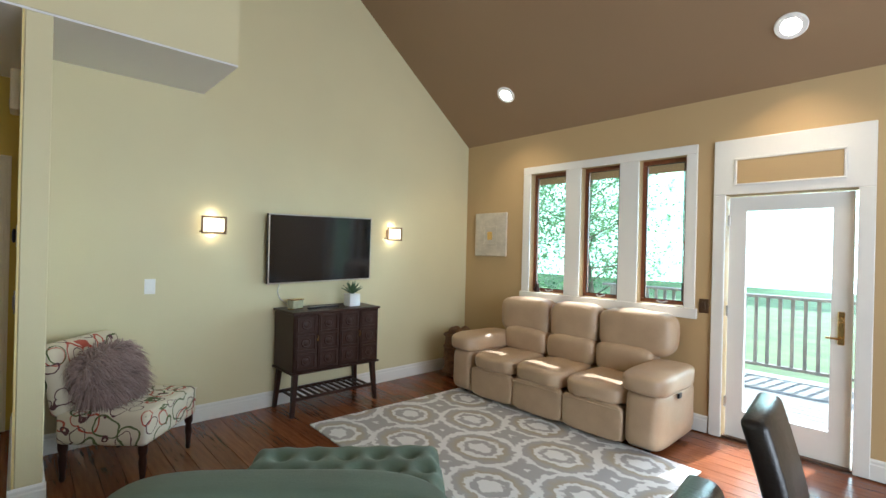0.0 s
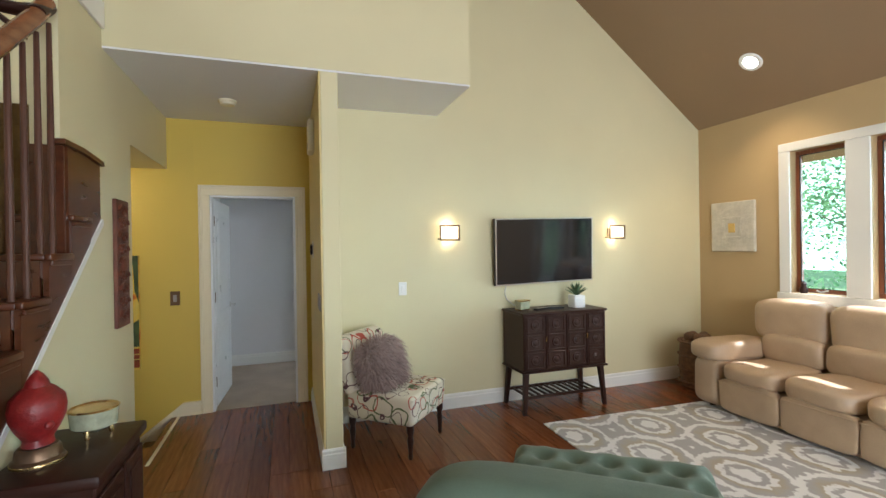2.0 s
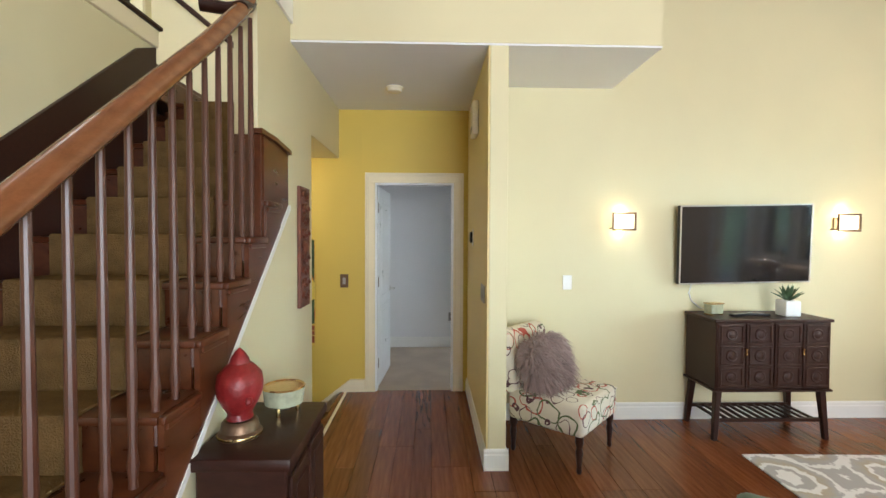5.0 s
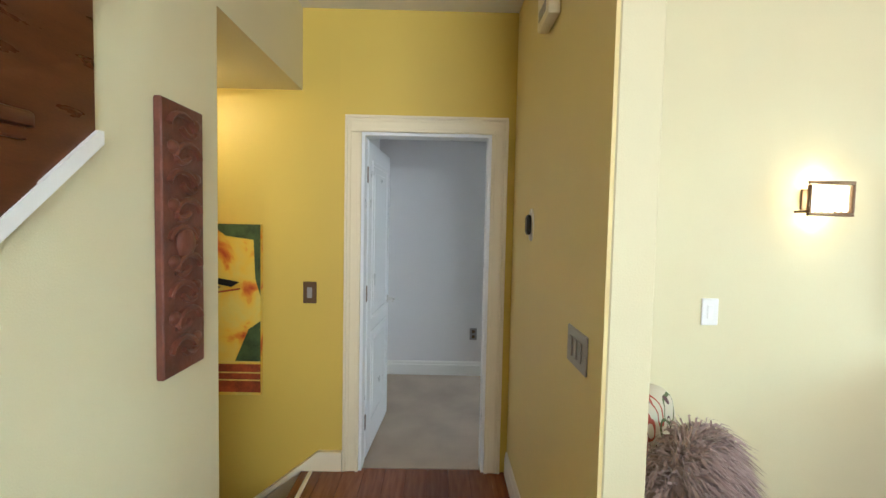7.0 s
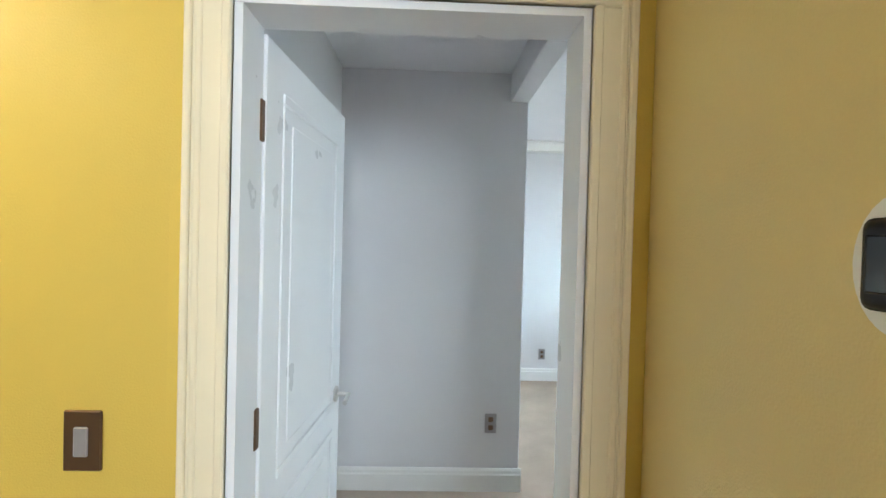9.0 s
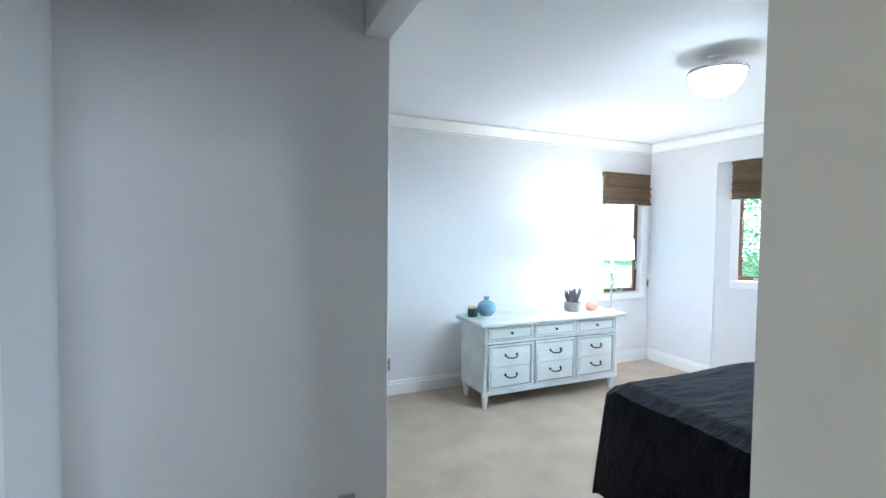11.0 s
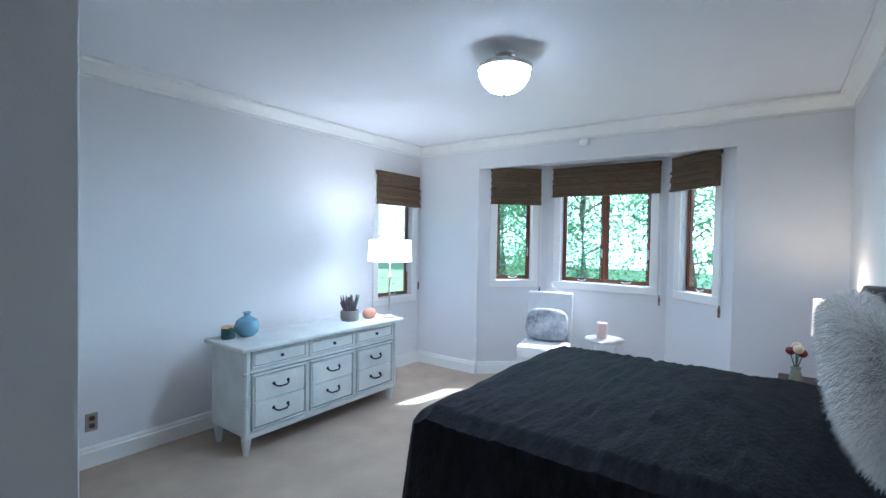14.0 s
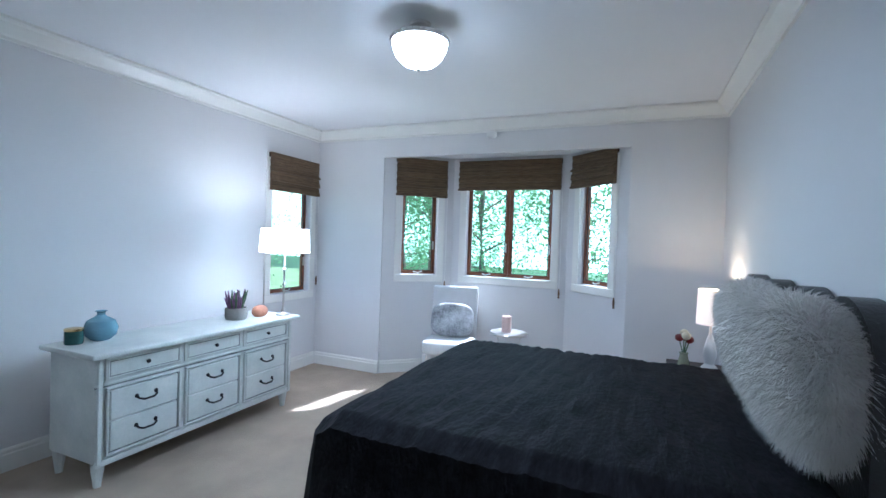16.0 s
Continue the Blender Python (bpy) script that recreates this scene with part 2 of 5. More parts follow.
# living room
structure("floor", box(-4.2, -3.6, -0.2, 4.54, 3.95, -0.012), FLOORWOOD, "subfloor of the living room")
structure("hall_floor", box(-1.08, 3.952, -0.2, 0.24, 4.63, -0.012), FLOORWOOD)
structure("carpet", box(-1.1, 4.634, -0.2, 5.0, 8.85, 0.0), CARPET, "beige fitted bedroom carpet")
structure("wall_tv", prism([(0.235, 0), (4.54, 0), (4.54, zc(4.42)), (0.6, zc(0.6)), (0.235, zc(0.6))], 3.88, 4.0, "y"), CREAM)
structure("wall_stub", box(0.117, 3.06, 0, 0.235, 4.6, 2.75, 0.004), CREAM)
# thin ochre skin over the hall side of the cream stub wall
structure("wall_hall_right", box(0.105, 3.061, 0, 0.116, 4.598, 2.749), mat("ochre_wall_tone", (0.72, 0.59, 0.26), 0.55, vary=0.04, scale=1.5, bump=0.12, bscale=220))
structure("wall_upper", box(-1.15, 3.06, 2.765, 1.23, 3.878, zc(0.6)), CREAM)
structure("soffit", box(0.235, 3.06, 2.75, 1.23, 3.878, 2.763), WHITE)
structure("ceiling_hall", box(-1.15, 3.06, 2.75, 0.235, 4.6, 2.763), WHITE)
wn3 = [(2.40, 2.86), (1.80, 2.22), (1.19, 1.61)]
LY = 3.88
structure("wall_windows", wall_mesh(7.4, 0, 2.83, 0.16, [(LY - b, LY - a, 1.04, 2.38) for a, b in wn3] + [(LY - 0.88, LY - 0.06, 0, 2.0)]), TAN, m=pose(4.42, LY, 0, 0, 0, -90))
# slope runs on past the window wall as an unseen eave, added against sun
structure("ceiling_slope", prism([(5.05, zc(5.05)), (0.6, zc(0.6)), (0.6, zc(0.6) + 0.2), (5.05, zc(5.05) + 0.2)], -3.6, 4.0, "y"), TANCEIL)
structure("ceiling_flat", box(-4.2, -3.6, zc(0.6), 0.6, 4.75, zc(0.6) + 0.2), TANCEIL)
structure("wall_south", wall_mesh(8.74, 0, zc(0.6), 0.12, []), CREAM, m=pose(4.54, -3.5, 0, 0, 0, 180))
structure("wall_west", box(-4.2, -3.5, 0, -4.0, 4.75, zc(0.6)), CREAM)
structure("wall_north_lower", prism([(-4.0, -1.6), (-0.93, -1.6), (-0.93, 2.75), (-1.15, 2.75), (-1.15, 2.28), (-4.0, 2.28)], 4.6, 4.72, "y"), GOLD)
structure("wall_stair_back", box(-4.0, 4.6, 2.283, -1.15, 4.72, zc(0.6)), CREAM)
structure("wall_over_bedroom", box(-1.15, 4.62, 2.77, 4.54, 4.74, zc(0.6)), CREAM)
# hall
structure("wall_hall_end", wall_mesh(1.19, 0, 2.75, 0.08, [(0.13, 0.895, 0, 2.045)]), GOLD, m=pose(-0.93, 4.6, 0))
structure("wall_hall_left", box(-1.27, 2.5, 0, -1.15, 3.56, 2.90), CREAM)
structure("bulkhead", box(-1.27, 3.56, 2.28, -1.15, 4.6, 2.75), CREAM)
structure("passage_ceiling", box(-3.2, 3.44, 2.28, -1.27, 4.6, 2.30), CREAM)
structure("passage_wall", box(-3.2, 3.44, -1.6, -1.27, 3.56, 2.28), CREAM)
structure("passage_end", box(-3.32, 3.44, -1.6, -3.2, 4.6, 2.28), CREAM)
structure("wall_under_stair", prism([(0.92, 0.0), (2.5, 0.0), (2.5, 1.325), (0.92, 0.003)], -1.27, -1.15, "x"), CREAM)
structure("wall_stair_left", box(-2.27, -3.5, 0, -2.15, 3.31, 2.80), CREAM)
structure("gallery_floor", box(-4.0, -3.5, 2.65, -2.275, 3.31, 2.80), CREAM)
structure("wall_hall_left_upper", box(-1.27, 2.5, 2.903, -1.15, 4.6, 3.3), CREAM)
# bedroom
structure("wall_entry_left", box(-1.05, 4.68, 0, -0.93, 6.42, 2.9), GREYWALL)
structure("wall_grey", box(-1.05, 6.42, 0, 0.21, 8.73, 2.9, 0.004), GREYWALL)
structure("wall_head", box(0.11, 4.602, 0, 4.46, 4.64, 2.762), GREYWALL)
structure("wall_door_inner", wall_mesh(1.04, 0, 2.76, 0.035, [(0.13, 0.895, 0, 2.045)]), GREYWALL, m=pose(-0.93, 4.683, 0))
structure("beam", box(0.10, 4.66, 2.40, 0.21, 6.418, 2.72, 0.004), GREYWALL)
structure("ceiling_entry", box(-1.05, 4.68, 2.575, 0.10, 6.42, 2.72), WHITE)
structure("ceiling_bedroom", box(0.212, 4.60, 2.68, 4.46, 8.85, 2.76), WHITE)
structure("wall_dresser", wall_mesh(4.25, 0, 2.76, 0.12, [(3.39, 3.99, 0.86, 2.24)]), GREYWALL, m=pose(0.21, 8.73, 0))
structure("wall_bay", wall_mesh(4.13, 0, 2.76, 0.06, [(0.87, 3.36, 0, 2.36)]), GREYWALL, m=pose(4.34, 8.73, 0, 0, 0, -90))
BAY = [(4.36, 7.86), (4.90, 7.26), (4.90, 5.97), (4.36, 5.37)]
bl = [math.dist(BAY[i], BAY[i + 1]) for i in range(3)]
ba = [math.degrees(math.atan2(BAY[i + 1][1] - BAY[i][1], BAY[i + 1][0] - BAY[i][0])) for i in range(3)]
BM = [pose(BAY[i][0], BAY[i][1], 0, 0, 0, ba[i]) for i in range(3)]
BH = [(0.21, 0.62), (0.17, 1.13), (0.19, 0.60)]
for i in range(3):
    structure("wall_bay_side", wall_mesh(bl[i], 0, 2.5, 0.12, [(*BH[i], 1.09, 2.24)]), GREYWALL, m=BM[i])
structure("ceiling_bay", prism([(4.40, 7.9), (5.0, 7.3), (5.0, 5.9), (4.40, 5.3)], 2.42, 2.5, "z"), WHITE)
structure("floor_bay", prism([(4.40, 7.9), (5.0, 7.3), (5.0, 5.9), (4.40, 5.3)], -0.15, -0.003, "z"), CARPET)
structure("house_roof_slab", box(-1.2, 4.75, 2.95, 5.2, 9.2, 3.1), TAN)
# ground outside
structure("ground", box(-300, -300, -1.7, 300, 300, -1.6), mat("lawn", (0.12, 0.17, 0.06), 0.9, vary=0.4, scale=1.0, bump=0.5, bscale=30), "mown green lawn")
CANS = [(3.95, 2.88), (4.04, 0.4)]

# ---- trim ----
baseboard("baseboard_tv", 0.235, 3.88, 4.42, 3.88, 0, -1)
baseboard("baseboard_windows", 4.42, 3.86, 4.42, 0.98, -1, 0)
baseboard("baseboard_windows_south", 4.42, -0.03, 4.42, -3.5, -1, 0)
baseboard("baseboard_stub_end", 0.089, 3.06, 0.251, 3.06, 0, -1)
baseboard("baseboard_stub_side", 0.235, 3.06, 0.235, 3.86, 1, 0)
baseboard("baseboard_hall", 0.105, 3.06, 0.105, 4.58, -1, 0)
baseboard("baseboard_grey", -0.93, 6.42, 0.226, 6.42, 0, -1)
baseboard("baseboard_grey_side", 0.21, 6.42, 0.21, 8.71, 1, 0)
baseboard("baseboard_dresser", 0.21, 8.73, 4.34, 8.73, 0, -1)
baseboard("baseboard_bay_near", 4.34, 8.71, 4.34, 7.86, -1, 0)
baseboard("baseboard_bay_far", 4.34, 5.37, 4.34, 4.64, -1, 0)
baseboard("baseboard_entry", -0.93, 4.8, -0.93, 6.40, 1, 0)
for i in range(3):
    (xa, ya), (xb, yb) = BAY[i], BAY[i + 1]
    d = Vector((yb - ya, -(xb - xa))).normalized()
    if d.x > 0:
        d = -d
    baseboard("baseboard_bay", xa, ya, xb, yb, d.x, d.y)


def crown(name, x0, y0, x1, y1, nx, ny, z):
    prof = [(0, 0), (0.1, 0), (0.1, -0.018), (0.075, -0.03), (0.05, -0.06), (0.03, -0.085), (0.018, -0.095), (0.018, -0.115), (0, -0.115)]
    bm = bmesh.new()
    ends = [[bm.verts.new((x + nx * d, y + ny * d, z + h)) for d, h in prof] for x, y in ((x0, y0), (x1, y1))]
    bm.faces.new(ends[0])
    bm.faces.new(ends[1][::-1])
    for i in range(len(prof)):
        j = (i + 1) % len(prof)
        bm.faces.new((ends[0][i], ends[0][j], ends[1][j], ends[1][i]))
    return structure(name, bm, TRIM)


crown("crown_dresser", 0.21, 8.73, 4.34, 8.73, 0, -1, 2.678)
crown("crown_bay", 4.34, 8.73, 4.34, 4.64, -1, 0, 2.678)
crown("crown_head", 0.21, 4.64, 4.34, 4.64, 0, 1, 2.678)
crown("crown_grey", 0.21, 6.42, 0.21, 8.73, 1, 0, 2.678)


def frame_bars(u0, u1, z0, z1, w, y0, y1, bevel=0.004, bottom=True):
    """Bars of width w round an opening u0..u1, z0..z1, from y0 to y1: (name, bmesh) pairs."""
    out = [("top_bar", box(u0 - w, y0, z1, u1 + w, y1, z1 + w, bevel)), ("side_bar", box(u0 - w, y0, z0, u0, y1, z1 - 0.001, bevel)), ("side_bar", box(u1, y0, z0, u1 + w, y1, z1 - 0.001, bevel))]
    if bottom:
        out.append(("bottom_bar", box(u0 - w, y0, z0 - w, u1 + w, y1, z0 - 0.001, bevel)))
    return out


def window(name, m, u0, u1, z0, z1, casing, wood, depth, label, panes=1, cw=0.08, crank=True):
    w = tagged(new(name), label, "", "", "structure")
    w.matrix_basis = m
    if casing:
        for n, bm in frame_bars(u0, u1, z0, z1, cw, -0.018, -0.001):
            part("casing_" + n, bm, casing, w)
    step = (u1 - u0) / panes
    for k in range(panes):
        a, b = u0 + k * step, u0 + (k + 1) * step
        sash = None
        for n, bm in frame_bars(a + 0.04, b - 0.04, z0 + 0.045, z1 - 0.04, 0.039, depth - 0.04, depth, 0.004):
            part("sash_" + n, bm, wood, w)
        for n, bm in frame_bars(a + 0.048, b - 0.048, z0 + 0.05, z1 - 0.05, 0.008, depth - 0.046, depth - 0.038, 0.002):
            part("bead_" + n, bm, BLACK, w)
        p = part("pane", box(a + 0.03, depth - 0.024, z0 + 0.03, b - 0.03, depth - 0.018, z1 - 0.03), GLASS, w, smooth=False)
        p.visible_shadow = False
        if crank:
            part("crank", tube([((a + b) / 2 - 0.05, depth - 0.05, z0 + 0.03), ((a + b) / 2, depth - 0.075, z0 + 0.02), ((a + b) / 2 + 0.05, depth - 0.06, z0 + 0.035)], 0.007), CHROME, w)
            part("latch", box(b - 0.035, depth - 0.055, z0 + 0.28, b - 0.02, depth - 0.04, z0 + 0.38, 0.003), CHROME, w)
    return w


# living room windows: one casing round three narrow sashes
WM = pose(4.42, LY, 0, 0, 0, -90)
wc = tagged(new("window_casing"), "white painted casing round three tall windows", "", "", "structure")
wc.matrix_basis = WM
U = lambda y: LY - y
part("top_bar", box(U(2.96), -0.022, 2.38, U(1.10), -0.001, 2.46, 0.004), TRIM, wc)
part("bottom_bar", box(U(2.98), -0.03, 0.95, U(1.08), -0.001, 1.04, 0.004), TRIM, wc)
for a, b in ((2.96, 2.86), (2.40, 2.22), (1.80, 1.61), (1.19, 1.10)):
    part("mullion", box(U(a), -0.02, 1.041, U(b), -0.001, 2.379, 0.004), TRIM, wc)
for i, (a, b) in enumerate(wn3):
    window("window_%d" % (i + 1), WM, U(b), U(a), 1.04, 2.38, None, WINWOOD, 0.11, "tall narrow casement window with dark red wood")
# patio door
pd = tagged(new("door_1"), "white glazed patio door with brass handle", "", "", "structure")
pd.matrix_basis = WM
u0, u1 = U(0.88), U(0.06)
for n, bm in (("casing_side", box(u0 - 0.09, -0.022, 0, u0, -0.001, 2.004, 0.004)), ("casing_side", box(u1, -0.022, 0, u1 + 0.09, -0.001, 2.004, 0.004)), ("casing_head", box(u0 - 0.09, -0.022, 2.005, u1 + 0.09, -0.001, 2.455, 0.004))):
    part(n, bm, TRIM, pd)
part("transom_panel", box(u0 + 0.08, -0.026, 2.09, u1 - 0.08, -0.0225, 2.28, 0.001), TAN, pd, "tan transom panel")
for n, bm in frame_bars(u0 + 0.08, u1 - 0.08, 2.09, 2.28, 0.018, -0.034, -0.0225, 0.004):
    part("transom_" + n, bm, TRIM, pd)
leaf = part("leaf", wall_mesh(0.78, 0.02, 1.985, 0.045, [(0.12, 0.66, 0.24, 1.87)]), TRIM, pd, m=pose(u0 + 0.02, 0.03, 0))
p = part("pane", box(0.11, 0.016, 0.23, 0.67, 0.024, 1.88), GLASS, leaf, smooth=False)
p.visible_shadow = False
part("threshold", box(u0, 0.0, 0.0, u1, 0.16, 0.018, 0.004), BRONZE, pd)
part("handle_plate", box(0.70, -0.012, 0.88, 0.74, -0.001, 1.12, 0.005), BRASS, leaf)
part("lever", tube([(0.72, -0.012, 0.93), (0.72, -0.05, 0.93), (0.64, -0.055, 0.93)], 0.008), BRASS, leaf)
part("deadbolt", lathe([(0.02, 0), (0.02, 0.02), (0.012, 0.03)], 14), BRASS, leaf, m=pose(0.72, -0.012, 1.06, 90))
for z in (0.25, 1.0, 1.75):
    part("hinge", box(-0.012, -0.008, z, 0.006, 0.004, z + 0.09, 0.002), CHROME, leaf)

# bedroom door with its casing
dc = tagged(new("door_casing"), "cream painted moulded door casing", "", "", "structure")
dc.matrix_basis = pose(0, 4.6, 0)
for w0, w1, d in ((0.0, 0.095, 0.014), (0.0, 0.02, 0.022), (0.06, 0.075, 0.019), (0.08, 0.096, 0.024)):
    part("side_moulding", box(-0.80 - w1, -d, 0, -0.80 - w0, -0.001, 2.045 + w0, 0.003), CREAMTRIM, dc)
    part("side_moulding", box(-0.035 + w0, -d, 0, -0.035 + w1, -0.001, 2.045 + w0, 0.003), CREAMTRIM, dc)
    part("head_moulding", box(-0.80 - w1, -d, 2.046 + w0, -0.035 + w1, -0.001, 2.046 + w1, 0.003), CREAMTRIM, dc)
part("jamb", box(-0.802, -0.003, 0, -0.782, 0.12, 2.03), DOORPAINT, dc)
part("jamb", box(-0.053, -0.003, 0, -0.033, 0.12, 2.03), DOORPAINT, dc)
part("head_jamb", box(-0.802, -0.003, 2.028, -0.033, 0.12, 2.047), DOORPAINT, dc)
dl = thing("bedroom_door", "open white panelled door with nickel lever", "door", m=pose(-0.776, 4.725, 0, 0, 0, 86))
dl["kind"] = "structure"
dl.name = "door_2"
lf = part("leaf", box(0, 0, 0.012, 0.735, 0.035, 2.02, 0.003), DOORPAINT, dl)
for z0, z1 in ((0.22, 0.78), (0.92, 1.88)):
    for n, bm in frame_bars(0.13, 0.605, z0, z1, 0.03, -0.006, -0.0005, 0.004):
        part("panel_" + n, bm, DOORPAINT, lf)
    part("panel", box(0.17, -0.004, z0 + 0.04, 0.565, -0.0005, z1 - 0.04, 0.003), DOORPAINT, lf)
for z in (0.2, 1.02, 1.76):
    h = part("hinge", box(-0.022, 0.0, z, -0.001, 0.035, z + 0.10, 0.003), BRONZE, lf)
part("rosette", lathe([(0.03, 0), (0.03, 0.008), (0.015, 0.012)], 18), CHROME, lf, m=pose(0.675, 0, 0.93, 90))
part("lever", tube([(0.675, -0.01, 0.93), (0.675, -0.055, 0.93), (0.59, -0.06, 0.925)], 0.009), CHROME, lf)

# bedroom windows with wooden sashes and woven shades
WOVEN = mat("woven_reed", (0.12, 0.075, 0.04), 0.8, vary=0.5, scale=40, bump=0.8, bscale=120, rgb2=(0.26, 0.17, 0.09), stretch=(0.3, 1, 6), random_tone=0.18)


def shade(m, u0, u1, z0, z1, cord_u):
    s = thing("woven_shade", "brown woven reed roman shade, half raised", "window shade", "woven shades", m)
    n = 16
    for k in range(n):
        z = z1 - (z1 - z0) * (k + 1) / n
        fold = 0.012 + (0.022 * ((k % 4) / 3) if k > 6 else 0.0)
        part("reed_band", box(u0 + 0.004 * (k % 3), -0.05 - fold, z, u1 - 0.003 * (k % 2), -0.035, z + (z1 - z0) / n * 0.93, 0.004), WOVEN, s)
    part("headrail", box(u0, -0.034, z1 - 0.05, u1, -0.02, z1 - 0.001, 0.003), DARKWOOD, s)
    part("cord", tube([(cord_u, -0.03, z1 - 0.05), (cord_u + 0.004, -0.03, 1.3), (cord_u, -0.03, 0.99)], 0.004, 6), PLASTIC, s)
    part("tassel", lathe([(0.005, 0.05), (0.012, 0.0), (0.008, -0.03), (0.012, -0.05)], 10), BRONZE, s, m=pose(cord_u, -0.03, 0.97))
    return s


window("window_4", pose(0.21, 8.73, 0), 3.39, 3.99, 0.86, 2.24, TRIM, WINWOOD, 0.10, "wooden casement window beside the dresser")
shade(pose(0.21, 8.73, 0), 3.32, 4.06, 1.93, 2.31, 4.09)
for i in range(3):
    window("window_%d" % (5 + i), BM[i], *BH[i], 1.09, 2.24, TRIM, WINWOOD, 0.10, "red-brown wooden bay window with cranks", panes=2 if i == 1 else 1)
    shade(BM[i], BH[i][0] - 0.09, BH[i][1] + 0.09, 1.96 if i == 0 else 2.05, 2.38, BH[i][1] + 0.10)

# ---- stairs ----
st = tagged(new("staircase"), "dark wooden stairs with a tan carpet runner", "", "", "structure")
RISE, RUN = 0.19, 0.235
bead = lambda y: max(0.002, (y - 0.916) * 0.84)
for k in range(1, 14):
    y, z = 0.66 + RUN * (k - 1), RISE * k
    xr = -1.13 if k <= 9 else -1.275
    tr = part("tread", box(-2.14, y - 0.03, z - 0.03, xr, y + RUN + 0.01, z, 0.008, 2), STAIRWOOD, st)
    part("riser", box(-2.14, y, z - RISE, xr - 0.03, y + 0.018, z - 0.031), STAIRWOOD, st)
    part("runner", box(-2.02, y - 0.042, z - RISE - 0.001, -1.38, y - 0.001, z + 0.012, 0.01, 2), STAIRCARPET, st)
    part("runner_top", box(-2.02, y - 0.03, z + 0.001, -1.38, y + RUN, z + 0.013, 0.004), STAIRCARPET, st)
    if k <= 9:
        part("tread_return", box(-1.13, y - 0.03, z - 0.03, -1.105, y + RUN - 0.02, z, 0.008, 2), STAIRWOOD, st)
        part("end_panel", prism([(y + 0.004, z - 0.031), (y + RUN + 0.002, z - 0.031), (y + RUN + 0.002, bead(y + RUN)), (y + 0.004, bead(y))], -1.149, -1.127), STAIRWOOD, st)
        part("end_mould", box(-1.126, y, z - 0.055, -1.112, y + RUN - 0.03, z - 0.031, 0.004), STAIRWOOD, st)
part("landing", box(-2.3, 3.716, 2.43, -1.275, 4.598, 2.47), STAIRWOOD, st)
part("landing_turn", box(-3.2, 3.32, 2.345, -2.31, 4.598, 2.44), STAIRWOOD, st)
for k in range(4):
    part("winder", box(-2.45 - 0.26 * k, 3.33, 2.47 + RISE * k, -2.15 - 0.26 * k, 4.597, 2.47 + RISE * (k + 1), 0.008), STAIRWOOD, st)
# wooden string below the treads, and the white bead along it
part("string", prism([(2.53, 1.356), (2.94, 1.70), (2.94, 2.02), (2.67, 2.045), (2.53, 2.045)], -1.15, -1.132), STAIRWOOD, st)
part("end_cladding", box(-1.284, 2.487, 1.40, -1.132, 2.4985, 2.045, 0.003), STAIRWOOD, st)
part("side_cladding", box(-1.284, 2.4995, 1.50, -1.2715, 2.95, 2.045, 0.003), STAIRWOOD, st)
part("string_cap", prism([(2.46, 2.046), (2.68, 2.046), (2.96, 2.021), (2.96, 2.046), (2.69, 2.071), (2.46, 2.071)], -1.17, -1.115), STAIRWOOD, st)
part("string_bead", prism([(0.916, 0.001), (0.952, 0.001), (2.955, 1.683), (2.955, 1.713), (2.94, 1.713)], -1.149, -1.122), TRIM, st)
part("wall_string", prism([(0.36, 0.0), (0.62, 0.0), (3.31, 2.16), (3.31, 2.80), (3.12, 2.72), (0.36, 0.46)], -2.149, -2.128), DARKWOOD, st)
# balusters and handrail
hr = thing("stair_railing", "polished reddish wood handrail with slim turned balusters", "railing")
RZ = lambda y: 0.987 + 0.797 * (y - 0.60)
BAL = mat("baluster_wood", (0.075, 0.026, 0.014), 0.35, vary=0.3, scale=8, stretch=(4, 4, 1))
y = 0.80
k = 0
while y < 2.5:
    zt = RISE * (1 + int((y - 0.63) / RUN))
    top = RZ(y) + 0.15
    part("baluster", lathe([(0.017, zt - 0.11), (0.017, zt - 0.02), (0.012, zt + 0.02), (0.018, zt + 0.07), (0.012, zt + 0.12), (0.015, zt + 0.35), (0.011, top)], 10, -1.165, y), BAL, hr)
    y += RUN / 2
rail = [(-1.165, 0.45, RZ(0.45) + 0.2), (-1.165, 1.2, RZ(1.2) + 0.2), (-1.165, 2.0, RZ(2.0) + 0.2), (-1.165, 2.32, RZ(2.32) + 0.22), (-1.165, 2.42, RZ(2.42) + 0.25)]
part("handrail", tube(rail, 0.040, 14, 0.9), RAILWOOD, hr)
part("rail_easing", tube([(-1.165, 2.32, 2.60), (-1.165, 2.42, 2.67), (-1.20, 2.48, 2.68), (-1.30, 2.5, 2.68), (-1.42, 2.46, 2.68)], 0.042, 12, 0.7), DARKWOOD, hr)
part("newel_post", box(-1.215, 0.40, 0, -1.115, 0.50, 1.15, 0.01), RAILWOOD, hr)
wr = thing("wall_handrail", "dark wooden handrail on brackets on the stair wall", "handrail")
part("rail", tube([(-2.0, 4.53, 3.22), (-2.9, 4.53, 3.95)], 0.025, 10), DARKWOOD, wr)
for x in (-2.2, -2.7):
    part("bracket", tube([(x, 4.6, 3.24 - (x + 2.0) * 0.81), (x, 4.55, 3.2 - (x + 2.0) * 0.81), (x, 4.53, 3.22 - (x + 2.0) * 0.81)], 0.008), BRASS, wr)
